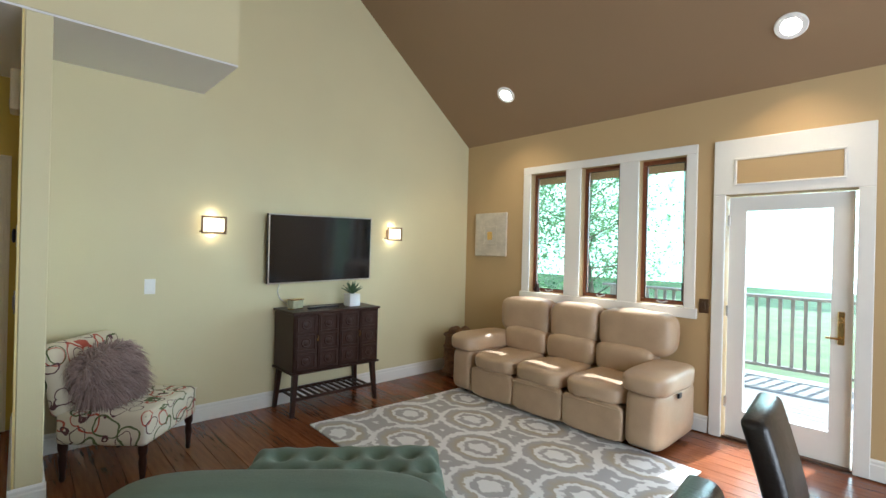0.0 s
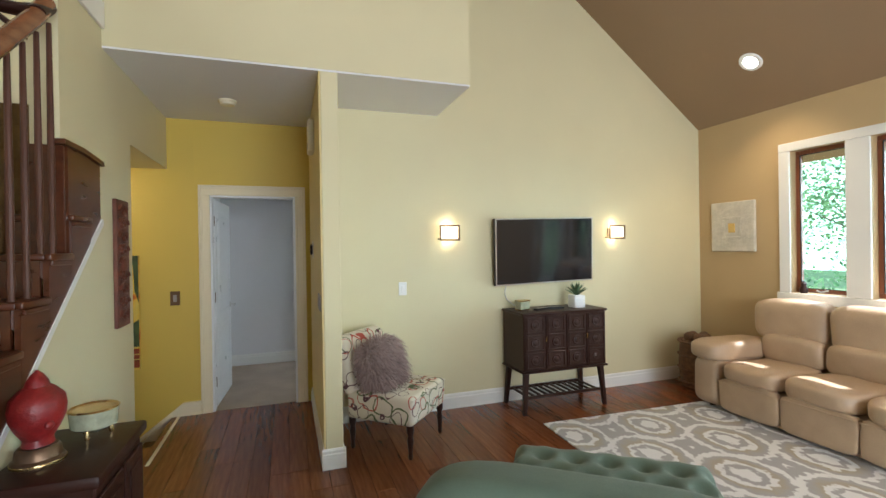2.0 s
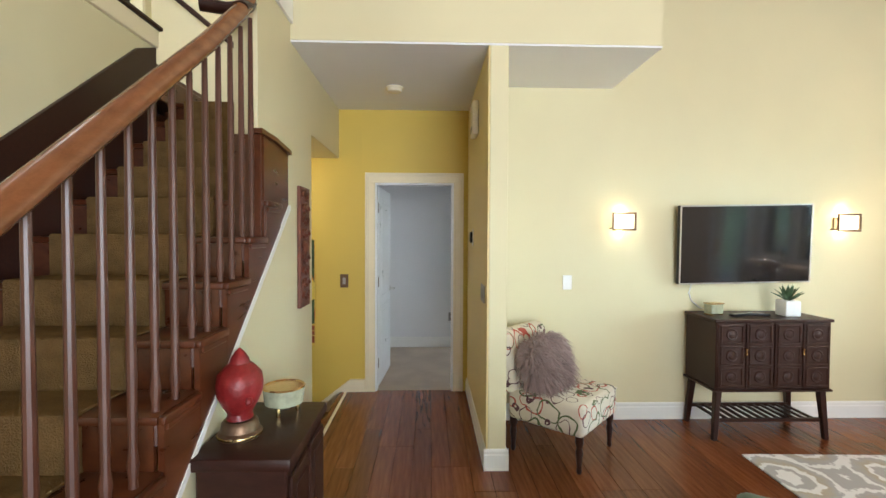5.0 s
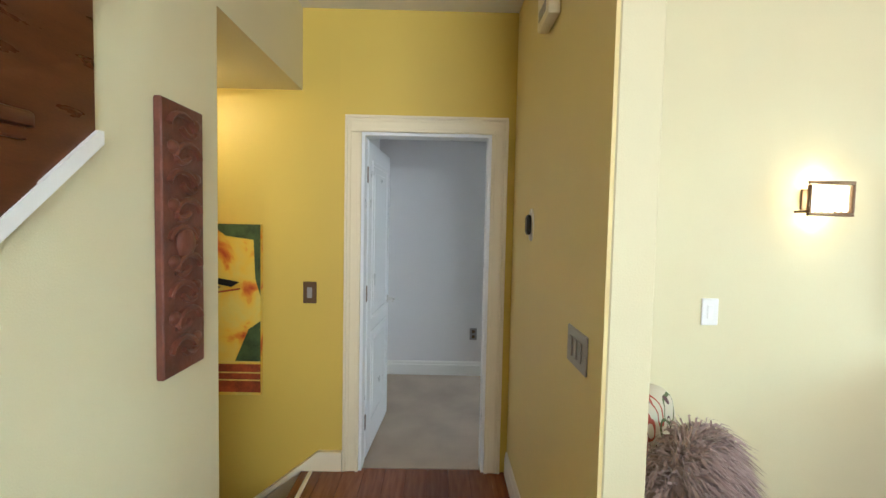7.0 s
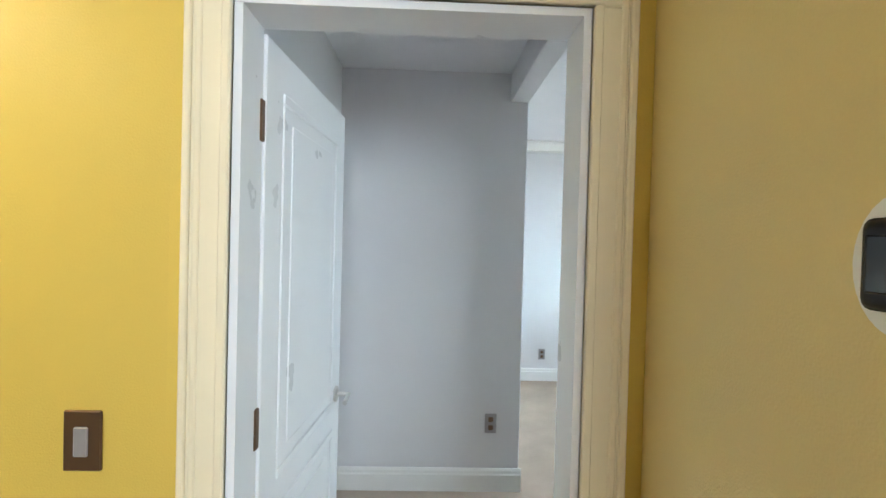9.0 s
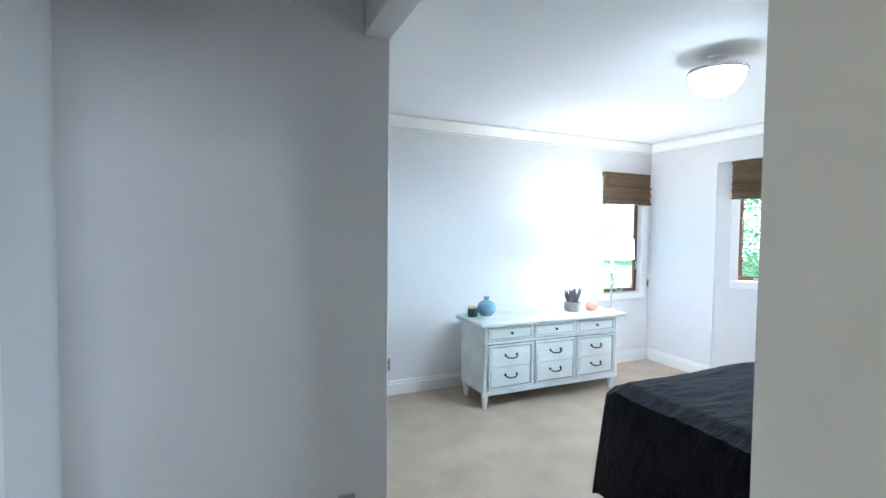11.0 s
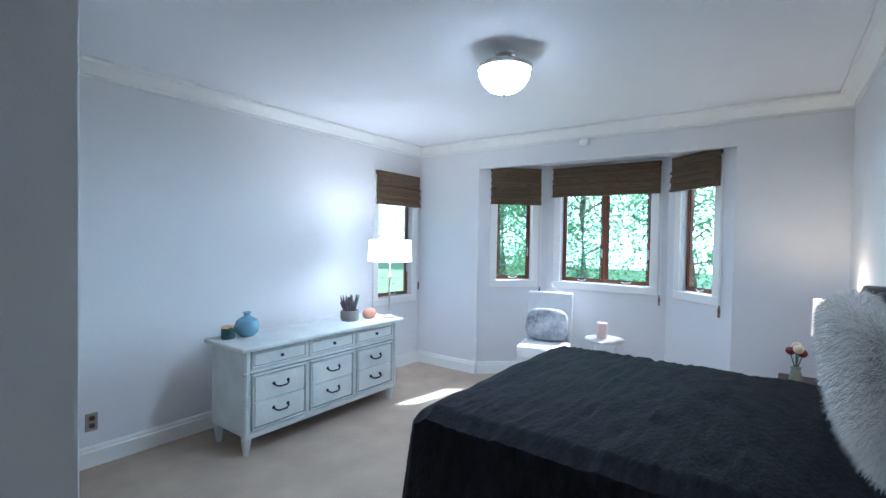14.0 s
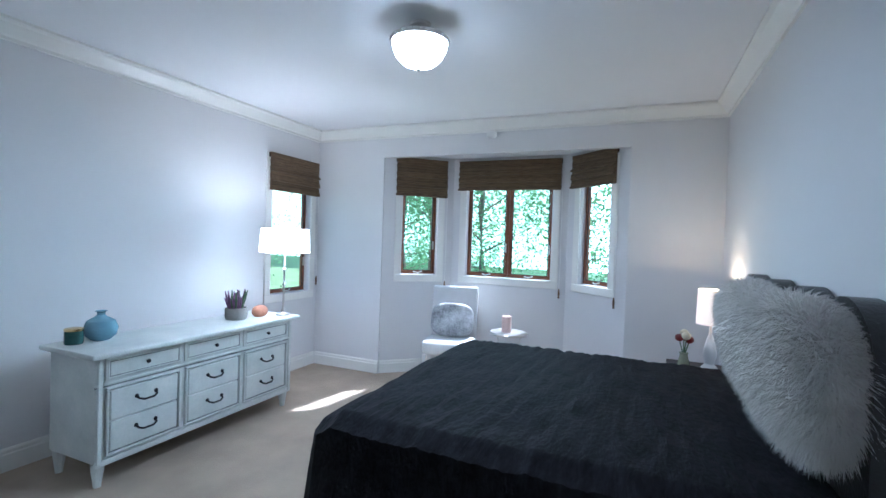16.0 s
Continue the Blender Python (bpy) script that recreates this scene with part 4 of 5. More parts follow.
# ---- slipper chair with furry cushion ----
FLORAL = bpy.data.materials.new("floral_upholstery")
FLORAL.use_nodes = True
t = FLORAL.node_tree
b = t.nodes["Principled BSDF"]
b.inputs["Roughness"].default_value = 0.85
tc = t.nodes.new("ShaderNodeTexCoord")
prev = None
for sc, col, lo, hi, off in ((7.0, (0.42, 0.08, 0.05, 1), 0.255, 0.285, 0.0), (6.0, (0.10, 0.13, 0.05, 1), 0.30, 0.325, 3.0), (9.0, (0.10, 0.04, 0.05, 1), 0.28, 0.30, 7.0)):
    mp, vo = t.nodes.new("ShaderNodeMapping"), t.nodes.new("ShaderNodeTexVoronoi")
    mp.inputs["Location"].default_value = (off, off, off)
    vo.inputs["Scale"].default_value = sc
    nz = t.nodes.new("ShaderNodeTexNoise")
    nz.inputs["Scale"].default_value = 5
    mxv = t.nodes.new("ShaderNodeMix")
    mxv.data_type = "VECTOR"
    mxv.inputs[0].default_value = 0.12
    t.links.new(tc.outputs["Object"], mp.inputs[0])
    t.links.new(mp.outputs[0], nz.inputs["Vector"])
    t.links.new(mp.outputs[0], mxv.inputs[4])
    t.links.new(nz.outputs["Color"], mxv.inputs[5])
    t.links.new(mxv.outputs[1], vo.inputs["Vector"])
    g1, g2, mu, mx = t.nodes.new("ShaderNodeMath"), t.nodes.new("ShaderNodeMath"), t.nodes.new("ShaderNodeMath"), t.nodes.new("ShaderNodeMix")
    g1.operation, g2.operation, mu.operation = "GREATER_THAN", "LESS_THAN", "MULTIPLY"
    g1.inputs[1].default_value, g2.inputs[1].default_value = lo + 0.1, hi + 0.13
    t.links.new(vo.outputs["Distance"], g1.inputs[0])
    t.links.new(vo.outputs["Distance"], g2.inputs[0])
    t.links.new(g1.outputs[0], mu.inputs[0])
    t.links.new(g2.outputs[0], mu.inputs[1])
    mx.data_type = "RGBA"
    t.links.new(mu.outputs[0], mx.inputs[0])
    mx.inputs[6].default_value, mx.inputs[7].default_value = (0.66, 0.60, 0.48, 1), col
    if prev:
        t.links.new(prev, mx.inputs[6])
    prev = mx.outputs[2]
t.links.new(prev, b.inputs["Base Color"])
sc = thing("slipper_chair", "armless floral upholstered chair with dark turned legs", "chair", m=pose(0.69, 3.36, 0, 0, 0, 47.8))
part("seat", box(-0.30, -0.29, 0.24, 0.30, 0.27, 0.45, 0.035, 3), FLORAL, sc)
bk = box(-0.30, 0.20, 0.40, 0.30, 0.32, 0.87, 0.05, 4)
for v in bk.verts:
    f = max(0, (v.co.z - 0.4) / 0.47)
    v.co.y += 0.10 * f * f
    v.co.z -= 0.03 * (v.co.x / 0.3) ** 2 * f
part("backrest", bk, FLORAL, sc)
part("piping", tube([(-0.295, -0.286, 0.43), (0.295, -0.286, 0.43)], 0.006, 6), FLORAL, sc)
for lx, ly in ((-0.26, -0.25), (0.26, -0.25), (-0.25, 0.25), (0.25, 0.25)):
    part("leg", lathe([(0.012, 0), (0.018, 0.02), (0.014, 0.04), (0.024, 0.14), (0.018, 0.17), (0.027, 0.20), (0.027, 0.245)], 12, lx, ly), DARKWOOD, sc)


def fur(name, cx, cy, cz, rx, ry, rz, n, length, width, material, parent, power=2.8, seed=1, droop=0.6):
    """Many fine tapering locks that stand out of a cushion and bend down."""
    rnd = random.Random(seed)
    vs, fs = [], []
    f = lambda c: math.copysign(abs(c) ** (2 / power), c)
    for i in range(n):
        zz = rnd.uniform(-1, 1)
        v, u = math.asin(zz), rnd.uniform(0, 2 * math.pi)
        p = Vector((f(math.cos(v)) * f(math.cos(u)) * rx, f(math.cos(v)) * f(math.sin(u)) * ry, f(math.sin(v)) * rz))
        nn = Vector((p.x / rx ** 2, p.y / ry ** 2, p.z / rz ** 2)).normalized()
        d = (nn * 0.8 + Vector((rnd.gauss(0, 0.35), rnd.gauss(0, 0.35), rnd.gauss(0, 0.3) - droop * 0.5))).normalized()
        side = d.cross(Vector((rnd.gauss(0, 1), rnd.gauss(0, 1), rnd.gauss(0, 1)))).normalized() * width
        ll = length * rnd.uniform(0.6, 1.3)
        o = Vector((cx, cy, cz)) + p * 0.97
        mid = o + d * ll * 0.55
        tip = o + d * ll * 0.9 + Vector((0, 0, -droop * ll * 0.4))
        k = len(vs)
        vs += [o - side, o + side, mid + side * 0.8, mid - side * 0.8, tip]
        fs += [(k, k + 1, k + 2, k + 3), (k + 3, k + 2, k + 4)]
    me = bpy.data.meshes.new(name)
    me.from_pydata([tuple(v) for v in vs], [], fs)
    me.materials.append(material)
    ob = new(name, me)
    ob.parent = parent
    ob["kind"] = "stuff"
    return ob


LILAC = mat("mauve_fur", (0.36, 0.26, 0.24), 0.9, vary=0.3, scale=12, sheen=0.3)
cu = thing("furry_cushion", "mauve-brown shaggy fur cushion leaning on the chair back", "cushion", m=pose(0.69, 3.36, 0.46, 0, 0, 47.8) @ pose(-0.08, 0.09, 0.17, -18, 0, 0))
part("pad", blob(0, 0, 0, 0.20, 0.07, 0.17, 3), LILAC, cu)
fur("fur", 0, 0, 0, 0.20, 0.07, 0.17, 4500, 0.11, 0.004, LILAC, cu, seed=3, droop=0.9)

# ---- sofa ----
LEATHER = mat("tan_leather", (0.47, 0.34, 0.22), 0.36, vary=0.1, scale=5, bump=0.25, bscale=120)
so = thing("leather_sofa", "tan leather three-seat reclining sofa below the windows", "sofa", m=pose(3.93, 2.1, 0, 0, 0, -90))


def soften(bm, amp, freq, seed):
    for v in bm.verts:
        v.co += Vector((noise.noise(v.co * freq + Vector((seed, 0, 0))), noise.noise(v.co * freq + Vector((0, seed, 0))), noise.noise(v.co * freq + Vector((0, 0, seed))))) * amp
    return bm


def cushion(x0, y0, z0, x1, y1, z1, r=0.06, cuts=4, amp=0.008, seed=0):
    bm = blob((x0 + x1) / 2, (y0 + y1) / 2, (z0 + z1) / 2, (x1 - x0) / 2, (y1 - y0) / 2, (z1 - z0) / 2, 6 if r < 0.05 else 4.2, 48, 24)
    return soften(bm, amp, 6, seed)


part("base", box(-0.78, -0.36, 0.03, 0.78, 0.38, 0.30, 0.02, 2), LEATHER, so)
for i in range(3):
    x0 = -0.80 + 0.535 * i
    part("front_panel", cushion(x0 + 0.004, -0.42, 0.04, x0 + 0.531, -0.34, 0.33, 0.025, 3, 0.004, i), LEATHER, so)
    part("seat_cushion", cushion(x0 + 0.004, -0.44, 0.30, x0 + 0.531, 0.22, 0.47, 0.06, 4, 0.012, 5 + i), LEATHER, so)
    bm = cushion(x0 + 0.002, 0.08, 0.42, x0 + 0.533, 0.34, 0.70, 0.08, 4, 0.012, 10 + i)
    part("lumbar_cushion", bm, LEATHER, so)
    bm = cushion(x0 - 0.11 * (i == 0), 0.12, 0.62, x0 + 0.535 + 0.13 * (i == 2), 0.40, 1.0, 0.10, 4, 0.014, 15 + i)
    for v in bm.verts:
        v.co.y += 0.05 * (v.co.z - 0.62)
    part("back_cushion", bm, LEATHER, so)
    part("seam", tube([(x0 + 0.02, -0.435, 0.30), (x0 + 0.51, -0.435, 0.30)], 0.005, 6), LEATHER, so)
for s in (-1, 1):
    part("arm_body", cushion(min(s * 0.80, s * 1.08), -0.42, 0.03, max(s * 0.80, s * 1.08), 0.36, 0.48, 0.04, 3, 0.006, 20 + s), LEATHER, so)
    part("armrest", cushion(min(s * 0.77, s * 1.12), -0.46, 0.44, max(s * 0.77, s * 1.12), 0.30, 0.62, 0.085, 4, 0.012, 24 + s), LEATHER, so)
    for yy in (-0.3, 0.3):
        part("foot", lathe([(0.025, 0), (0.03, 0.03)], 12, s * 0.95, yy), BLACK, so)
part("recline_lever", box(1.085, -0.1, 0.40, 1.10, -0.04, 0.44, 0.004), BLACK, so)

# basket table in the corner
WICK = mat("brown_wicker", (0.16, 0.08, 0.035), 0.7, vary=0.5, scale=30, bump=0.8, bscale=80, random_tone=0.2)
bt = thing("basket_table", "round brown wooden barrel basket beside the sofa", "basket", m=pose(4.02, 3.56, 0))
part("body", lathe([(0.15, 0), (0.18, 0.1), (0.19, 0.25), (0.18, 0.42), (0.165, 0.50), (0.15, 0.50), (0.14, 0.45)], 20), WICK, bt)
for z in (0.06, 0.2, 0.34, 0.48):
    part("hoop", lathe([(0.19, z - 0.012), (0.202, z), (0.19, z + 0.012), (0.15, z)], 20), WICK, bt)
for i, a in enumerate((0, 1.3, 2.6, 3.9, 5.1)):
    solid("decor_ball", blob(4.02 + 0.085 * math.cos(a), 3.56 + 0.085 * math.sin(a), 0.52, 0.055, 0.055, 0.055, 2, 14, 10, 0.12, i), WICK, "brown woven decorative ball in the basket", "decor ball", "decor balls")
# canvas between corner and window
PALE = mat("pale_plaster_canvas", (0.60, 0.55, 0.45), 0.7, vary=0.15, scale=10, bump=0.6, bscale=30)
ca = thing("wall_canvas", "pale textured square canvas with a raised centre", "wall art", m=pose(4.42, 3.445, 1.43, 0, 0, -90))
part("panel", box(-0.25, -0.035, 0, 0.25, -0.001, 0.53, 0.006), PALE, ca)
for n, bm in frame_bars(-0.08, 0.08, 0.16, 0.34, 0.03, -0.042, -0.0355, 0.004):
    part("relief_" + n, bm, PALE, ca)
part("centre", box(-0.04, -0.041, 0.2, 0.04, -0.0355, 0.3, 0.003), BRASS, ca)
fg = thing("figurine", "small dark figurine on the window sill", "figurine", m=pose(4.46, 2.78, 1.04))
part("body", lathe([(0.03, 0), (0.035, 0.03), (0.02, 0.07), (0.025, 0.09), (0.003, 0.115)], 12), DARKWOOD, fg)

# ---- rug ----
RUG = bpy.data.materials.new("medallion_rug")
RUG.use_nodes = True
t = RUG.node_tree
b = t.nodes["Principled BSDF"]
b.inputs["Roughness"].default_value = 0.95
tc, mp, nz, ad, vo, sn, rp = [t.nodes.new("ShaderNode" + k) for k in ("TexCoord", "Mapping", "TexNoise", "Mix", "TexVoronoi", "Math", "ValToRGB")]
mp.inputs["Scale"].default_value, mp.inputs["Rotation"].default_value = (2.5, 2.0, 0), (0, 0, radians(45))
nz.inputs["Scale"].default_value, nz.inputs["Detail"].default_value = 7, 3
ad.data_type = "VECTOR"
ad.inputs[0].default_value = 0.20
vo.inputs["Scale"].default_value, vo.inputs["Randomness"].default_value = 1.0, 0.0
sn.operation = "MULTIPLY"
sn.inputs[1].default_value = 1.35
rp.color_ramp.interpolation = "EASE"
WH, GR, BE = (0.80, 0.81, 0.82, 1), (0.42, 0.42, 0.44, 1), (0.44, 0.40, 0.33, 1)
rp.color_ramp.elements[0].color = WH
rp.color_ramp.elements[1].color = WH
for pos, col in ((0.22, WH), (0.25, GR), (0.32, GR), (0.35, WH), (0.41, WH), (0.44, BE), (0.60, GR), (0.63, WH), (0.70, WH), (0.73, GR), (0.90, GR), (0.93, WH)):
    e = rp.color_ramp.elements.new(pos)
    e.color = col
t.links.new(tc.outputs["Object"], mp.inputs[0])
t.links.new(mp.outputs[0], nz.inputs["Vector"])
t.links.new(mp.outputs[0], ad.inputs[4])
t.links.new(nz.outputs["Color"], ad.inputs[5])
t.links.new(ad.outputs[1], vo.inputs["Vector"])
t.links.new(vo.outputs["Distance"], sn.inputs[0])
t.links.new(sn.outputs[0], rp.inputs[0])
t.links.new(rp.outputs[0], b.inputs["Base Color"])
n3, bp = t.nodes.new("ShaderNodeTexNoise"), t.nodes.new("ShaderNodeBump")
n3.inputs["Scale"].default_value = 220
bp.inputs["Strength"].default_value = 0.7
t.links.new(tc.outputs["Object"], n3.inputs["Vector"])
t.links.new(n3.outputs[0], bp.inputs["Height"])
t.links.new(bp.outputs[0], b.inputs["Normal"])
solid("area_rug", box(-0.88, -1.2, 0, 0.88, 1.2, 0.012, 0.004), RUG, "grey and white medallion rug on the wooden floor", "rug", m=pose(2.76, 1.99, 0.0015, 0, 0, -2))

# ---- green chaise ----
MINT = mat("sage_green_velvet", (0.10, 0.145, 0.105), 0.8, vary=0.15, scale=6, bump=0.15, bscale=200, sheen=0.15)
gc = thing("green_chaise", "sage green velvet chaise with a button-tufted seat", "chaise", m=pose(0.22, 1.06, 0, 0, 0, -37))
bk = blob(0.455, 0.07, 0.52, 0.50, 0.115, 0.375, 4.5, 64, 28)
for v in bk.verts:
    v.co.z -= 0.03 * (v.co.x / 0.93) * max(0, v.co.z - 0.3)
part("backrest", bk, MINT, gc)
se = bmesh.new()
bmesh.ops.create_grid(se, x_segments=60, y_segments=70, size=0.5)
for v in se.verts:
    u, w = v.co.x + 0.5, v.co.y + 0.5
    x, yv = 0.10 + 0.88 * u, 0.17 + 0.98 * w
    gx, gy = u * 6, w * 7
    best = min(math.hypot(gx - round(gx - 0.5 * o) - 0.5 * o, gy - 2 * round((gy - o) / 2) - o) for o in (0, 1))
    edge = min(u, 1 - u, w, 1 - w)
    z = 0.53 - 0.04 * math.exp(-(best / 0.28) ** 2) - 0.05 * max(0, 1 - edge / 0.06) ** 2
    v.co = Vector((x, yv, z))
part("tufted_seat", se, MINT, gc)
part("seat_base", box(0.10, 0.171, 0.14, 0.98, 1.15, 0.46, 0.01), MINT, gc)
for i in range(5):
    for j in range(3):
        part("button", blob(0.10 + 0.88 * (i + 1) / 6, 0.17 + 0.98 * (2 * j + 2 + (i + 1) % 2 - 1 + 0.0) / 7, 0.486, 0.012, 0.012, 0.007, 2, 10, 6), MINT, gc)
for lx, ly in ((0.15, 0.05), (0.85, 0.05), (0.17, 1.08), (0.9, 1.08)):
    part("leg", lathe([(0.014, 0), (0.026, 0.16)], 12, lx, ly), DARKWOOD, gc)

# ---- dining chairs ----
BLKLEATHER = mat("black_leather", (0.018, 0.016, 0.016), 0.33, vary=0.2, scale=8, bump=0.2, bscale=100)
dn = thing("dining_chair", "black leather high-backed dining chair", "chair", "dining chairs", pose(2.03, -0.235, 0, 0, 0, 6))
bm = box(-0.21, 0.16, 0.44, 0.21, 0.235, 1.03, 0.022, 3)
bmesh.ops.subdivide_edges(bm, edges=[e for e in bm.edges if abs(e.verts[0].co.z - e.verts[1].co.z) > 0.3], cuts=6)
for v in bm.verts:
    f = max(0.0, (v.co.z - 0.44) / 0.59)
    v.co.y += 0.12 * f ** 1.5
    v.co.z -= 0.05 * (v.co.x / 0.21) ** 2 * f
part("backrest", bm, BLKLEATHER, dn)
part("seat", box(-0.22, -0.24, 0.42, 0.22, 0.2, 0.50, 0.025, 3), BLKLEATHER, dn)
for lx, ly in ((-0.19, -0.21), (0.19, -0.21), (-0.19, 0.18), (0.19, 0.18)):
    part("leg", box(lx - 0.018, ly - 0.018, 0, lx + 0.018, ly + 0.018, 0.42, 0.003), DARKWOOD, dn)
copy_thing(dn, pose(1.12, -0.30, 0.0, 0, 0, 6))

# ---- bedroom things ----
NAVY = mat("charcoal_quilt", (0.005, 0.005, 0.0075), 0.8, vary=0.5, scale=9, bump=1.0, bscale=30, rgb2=(0.016, 0.0155, 0.020), stretch=(0.8, 2.2, 1), spec=0.15)
bed = thing("bed", "bed with a dark frame and tall headboard", "bed", m=pose(2.28, 4.68, 0))
part("mattress", box(-0.80, 0.06, 0.36, 0.80, 1.62, 0.77, 0.05, 3), GREYWALL, bed)
part("frame", box(-0.80, 0.05, 0.16, 0.80, 1.62, 0.355, 0.01), DARKWOOD, bed)
for lx, ly in ((-0.72, 0.1), (0.72, 0.1), (-0.72, 1.55), (0.72, 1.55)):
    part("leg", box(lx - 0.035, ly - 0.035, 0, lx + 0.035, ly + 0.035, 0.16, 0.004), DARKWOOD, bed)
hb = bmesh.new()
hpts = [(-0.82, 0.4)] + [(-0.82 + 1.64 * i / 48, 1.22 + 0.14 * abs(math.sin(math.pi * 4 * i / 48)) ** 0.6) for i in range(49)] + [(0.82, 0.4)]
part("headboard", prism(hpts, -0.03, 0.045, "y"), BLKLEATHER, bed)
for i in range(1, 96):
    x = -0.82 + 1.64 * i / 96
    z = 1.22 + 0.14 * abs(math.sin(math.pi * 4 * i / 96)) ** 0.6 - 0.035
    part("stud", lathe([(0.006, 0), (0.004, 0.004)], 6, 0, 0), CHROME, bed, m=pose(x, 0.046, z, -90))
# quilt: a sheet over the mattress that hangs down on three sides
q = bmesh.new()
bmesh.ops.create_grid(q, x_segments=200, y_segments=190, size=0.5)
for v in q.verts:
    u, w = v.co.x * 2.76, (v.co.y + 0.5) * 2.25
    hx, hy, top = 0.83, 1.66, 0.795
    ox, oy = max(0, abs(u) - hx), max(0, w - hy)
    x = math.copysign(min(abs(u), hx), u)
    yv = min(w, hy)
    drop = max(ox, oy)
    if drop:
        ripple = 0.03 * math.sin((yv if ox >= oy else x) * 9 + 1.3) * min(1, drop / 0.3)
        if ox >= oy:
            x += math.copysign(0.03 + ripple * 0.8 + 0.17 * drop, u)
        else:
            yv += 0.03 + ripple * 0.8 + 0.14 * drop
        if ox and oy:
            x = math.copysign(min(abs(x), hx + 0.16), x)
    wr = 0.011 * noise.noise(Vector((u * 2.5, w * 8, 0))) + 0.009 * noise.noise(Vector((u * 4, w * 24, 3))) + 0.006 * noise.noise(Vector((u * 7, w * 44, 7)))
    z = top - drop * 0.97 + wr - 0.03 * max(0, 1 - (hx - abs(u)) / 0.06 if abs(u) < hx else 1) - 0.03 * max(0, 1 - (hy - w) / 0.06 if w < hy else 1)
    v.co = Vector((x, yv + 0.02, max(0.14 + 0.03 * math.sin(u * 7) + 0.02 * math.sin(w * 11), z)))
solid("quilt", q, NAVY, "rumpled charcoal quilt spread over the bed", "bedspread", m=pose(2.28, 4.70, 0))
WHITEFUR = mat("white_long_fur", (0.82, 0.79, 0.74), 0.9, vary=0.1, scale=8, sheen=0.3)
for i, (px, py, rz, sx) in enumerate(((1.76, 4.80, 6, 0.28), (2.42, 4.79, -3, 0.31))):
    pw = thing("fur_pillow", "large white long-haired fur pillow leaning on the headboard", "pillow", "fur pillows", pose(px, py, 1.115, -10, 0, rz))
    part("pad", blob(0, 0, 0, sx, 0.095, 0.215, 2.7), WHITEFUR, pw)
    fur("fur", 0, 0, 0, sx, 0.095, 0.215, 26000, 0.065, 0.0015, WHITEFUR, pw, seed=20 + i, droop=0.5)
# night stand and lamp
ns = thing("nightstand", "dark wooden nightstand beside the bed", "nightstand", m=pose(3.72, 4.86, 0))
part("body", box(-0.2, -0.19, 0.12, 0.2, 0.17, 0.60, 0.006), DARKWOOD, ns)
part("top", box(-0.22, -0.2, 0.601, 0.22, 0.19, 0.63, 0.006), DARKWOOD, ns)
dr = part("drawer", box(-0.18, 0.171, 0.36, 0.18, 0.18, 0.58, 0.003), DARKWOOD, ns)
part("knob", blob(0, 0.19, 0.47, 0.014, 0.012, 0.014, 2, 10, 6), BRASS, dr)
for lx, ly in ((-0.17, -0.16), (0.17, -0.16), (-0.17, 0.14), (0.17, 0.14)):
    part("leg", box(lx - 0.015, ly - 0.015, 0, lx + 0.015, ly + 0.015, 0.12), DARKWOOD, ns)
SHADE = bpy.data.materials.new("linen_lampshade")
SHADE.use_nodes = True
sbs = SHADE.node_tree.nodes["Principled BSDF"]
sbs.inputs["Base Color"].default_value, sbs.inputs["Roughness"].default_value = (0.8, 0.72, 0.62, 1), 0.9
sbs.inputs["Emission Color"].default_value, sbs.inputs["Emission Strength"].default_value = (1.0, 0.72, 0.5, 1), 0.35
nl = thing("bedside_lamp", "lit bedside lamp with a pale drum shade", "table lamp", m=pose(3.70, 4.79, 0.63))
part("base", lathe([(0.05, 0), (0.055, 0.02), (0.03, 0.05), (0.045, 0.12), (0.03, 0.2), (0.01, 0.26), (0.01, 0.34)], 20), CERAMIC, nl)
part("shade", lathe([(0.095, 0.33), (0.09, 0.57), (0.087, 0.57), (0.092, 0.33)], 28), SHADE, nl)
lamp("bedside_lamp_light", "POINT", pose(3.70, 4.80, 1.17), 3, WARM, 0.03)
ROSE = mat("cream_rose_petal", (0.72, 0.62, 0.45), 0.7, vary=0.15, scale=20)
fw = thing("rose_vase", "cream and dark red roses in a small vase", "flowers", m=pose(3.60, 4.96, 0.63))
part("vase", lathe([(0.03, 0), (0.04, 0.05), (0.025, 0.11), (0.03, 0.13)], 18), GLASSY, fw)
for i, (dx, dy, dz) in enumerate(((0.0, 0.03, 0.23), (0.04, 0.0, 0.26), (-0.03, -0.01, 0.25), (0.01, -0.03, 0.22))):
    part("bloom", blob(dx, dy, dz, 0.03, 0.03, 0.027, 2, 14, 9, 0.35, i), ROSE if i % 3 else REDSTONE, fw)
    part("stem", tube([(0, 0, 0.1), (dx, dy, dz - 0.02)], 0.004, 6), LEAF, fw)

# dresser
PALEPAINT = mat("antiqued_white_paint", (0.62, 0.65, 0.63), 0.45, vary=0.12, scale=5, bump=0.08, bscale=60, rgb2=(0.72, 0.73, 0.70))
# dark grey strips that run round the dresser's drawers and rail
GROOVE = mat("dark_grey_groove", (0.22, 0.24, 0.24), 0.6, vary=0.4, scale=20)
ds2 = thing("dresser", "white antiqued dresser with nine drawers", "dresser", m=pose(2.37, 8.25, 0))
part("body", box(-0.775, -0.21, 0.14, 0.775, 0.235, 0.752, 0.005), PALEPAINT, ds2)
part("top", box(-0.83, -0.275, 0.753, 0.83, 0.25, 0.785, 0.010, 3), PALEPAINT, ds2)
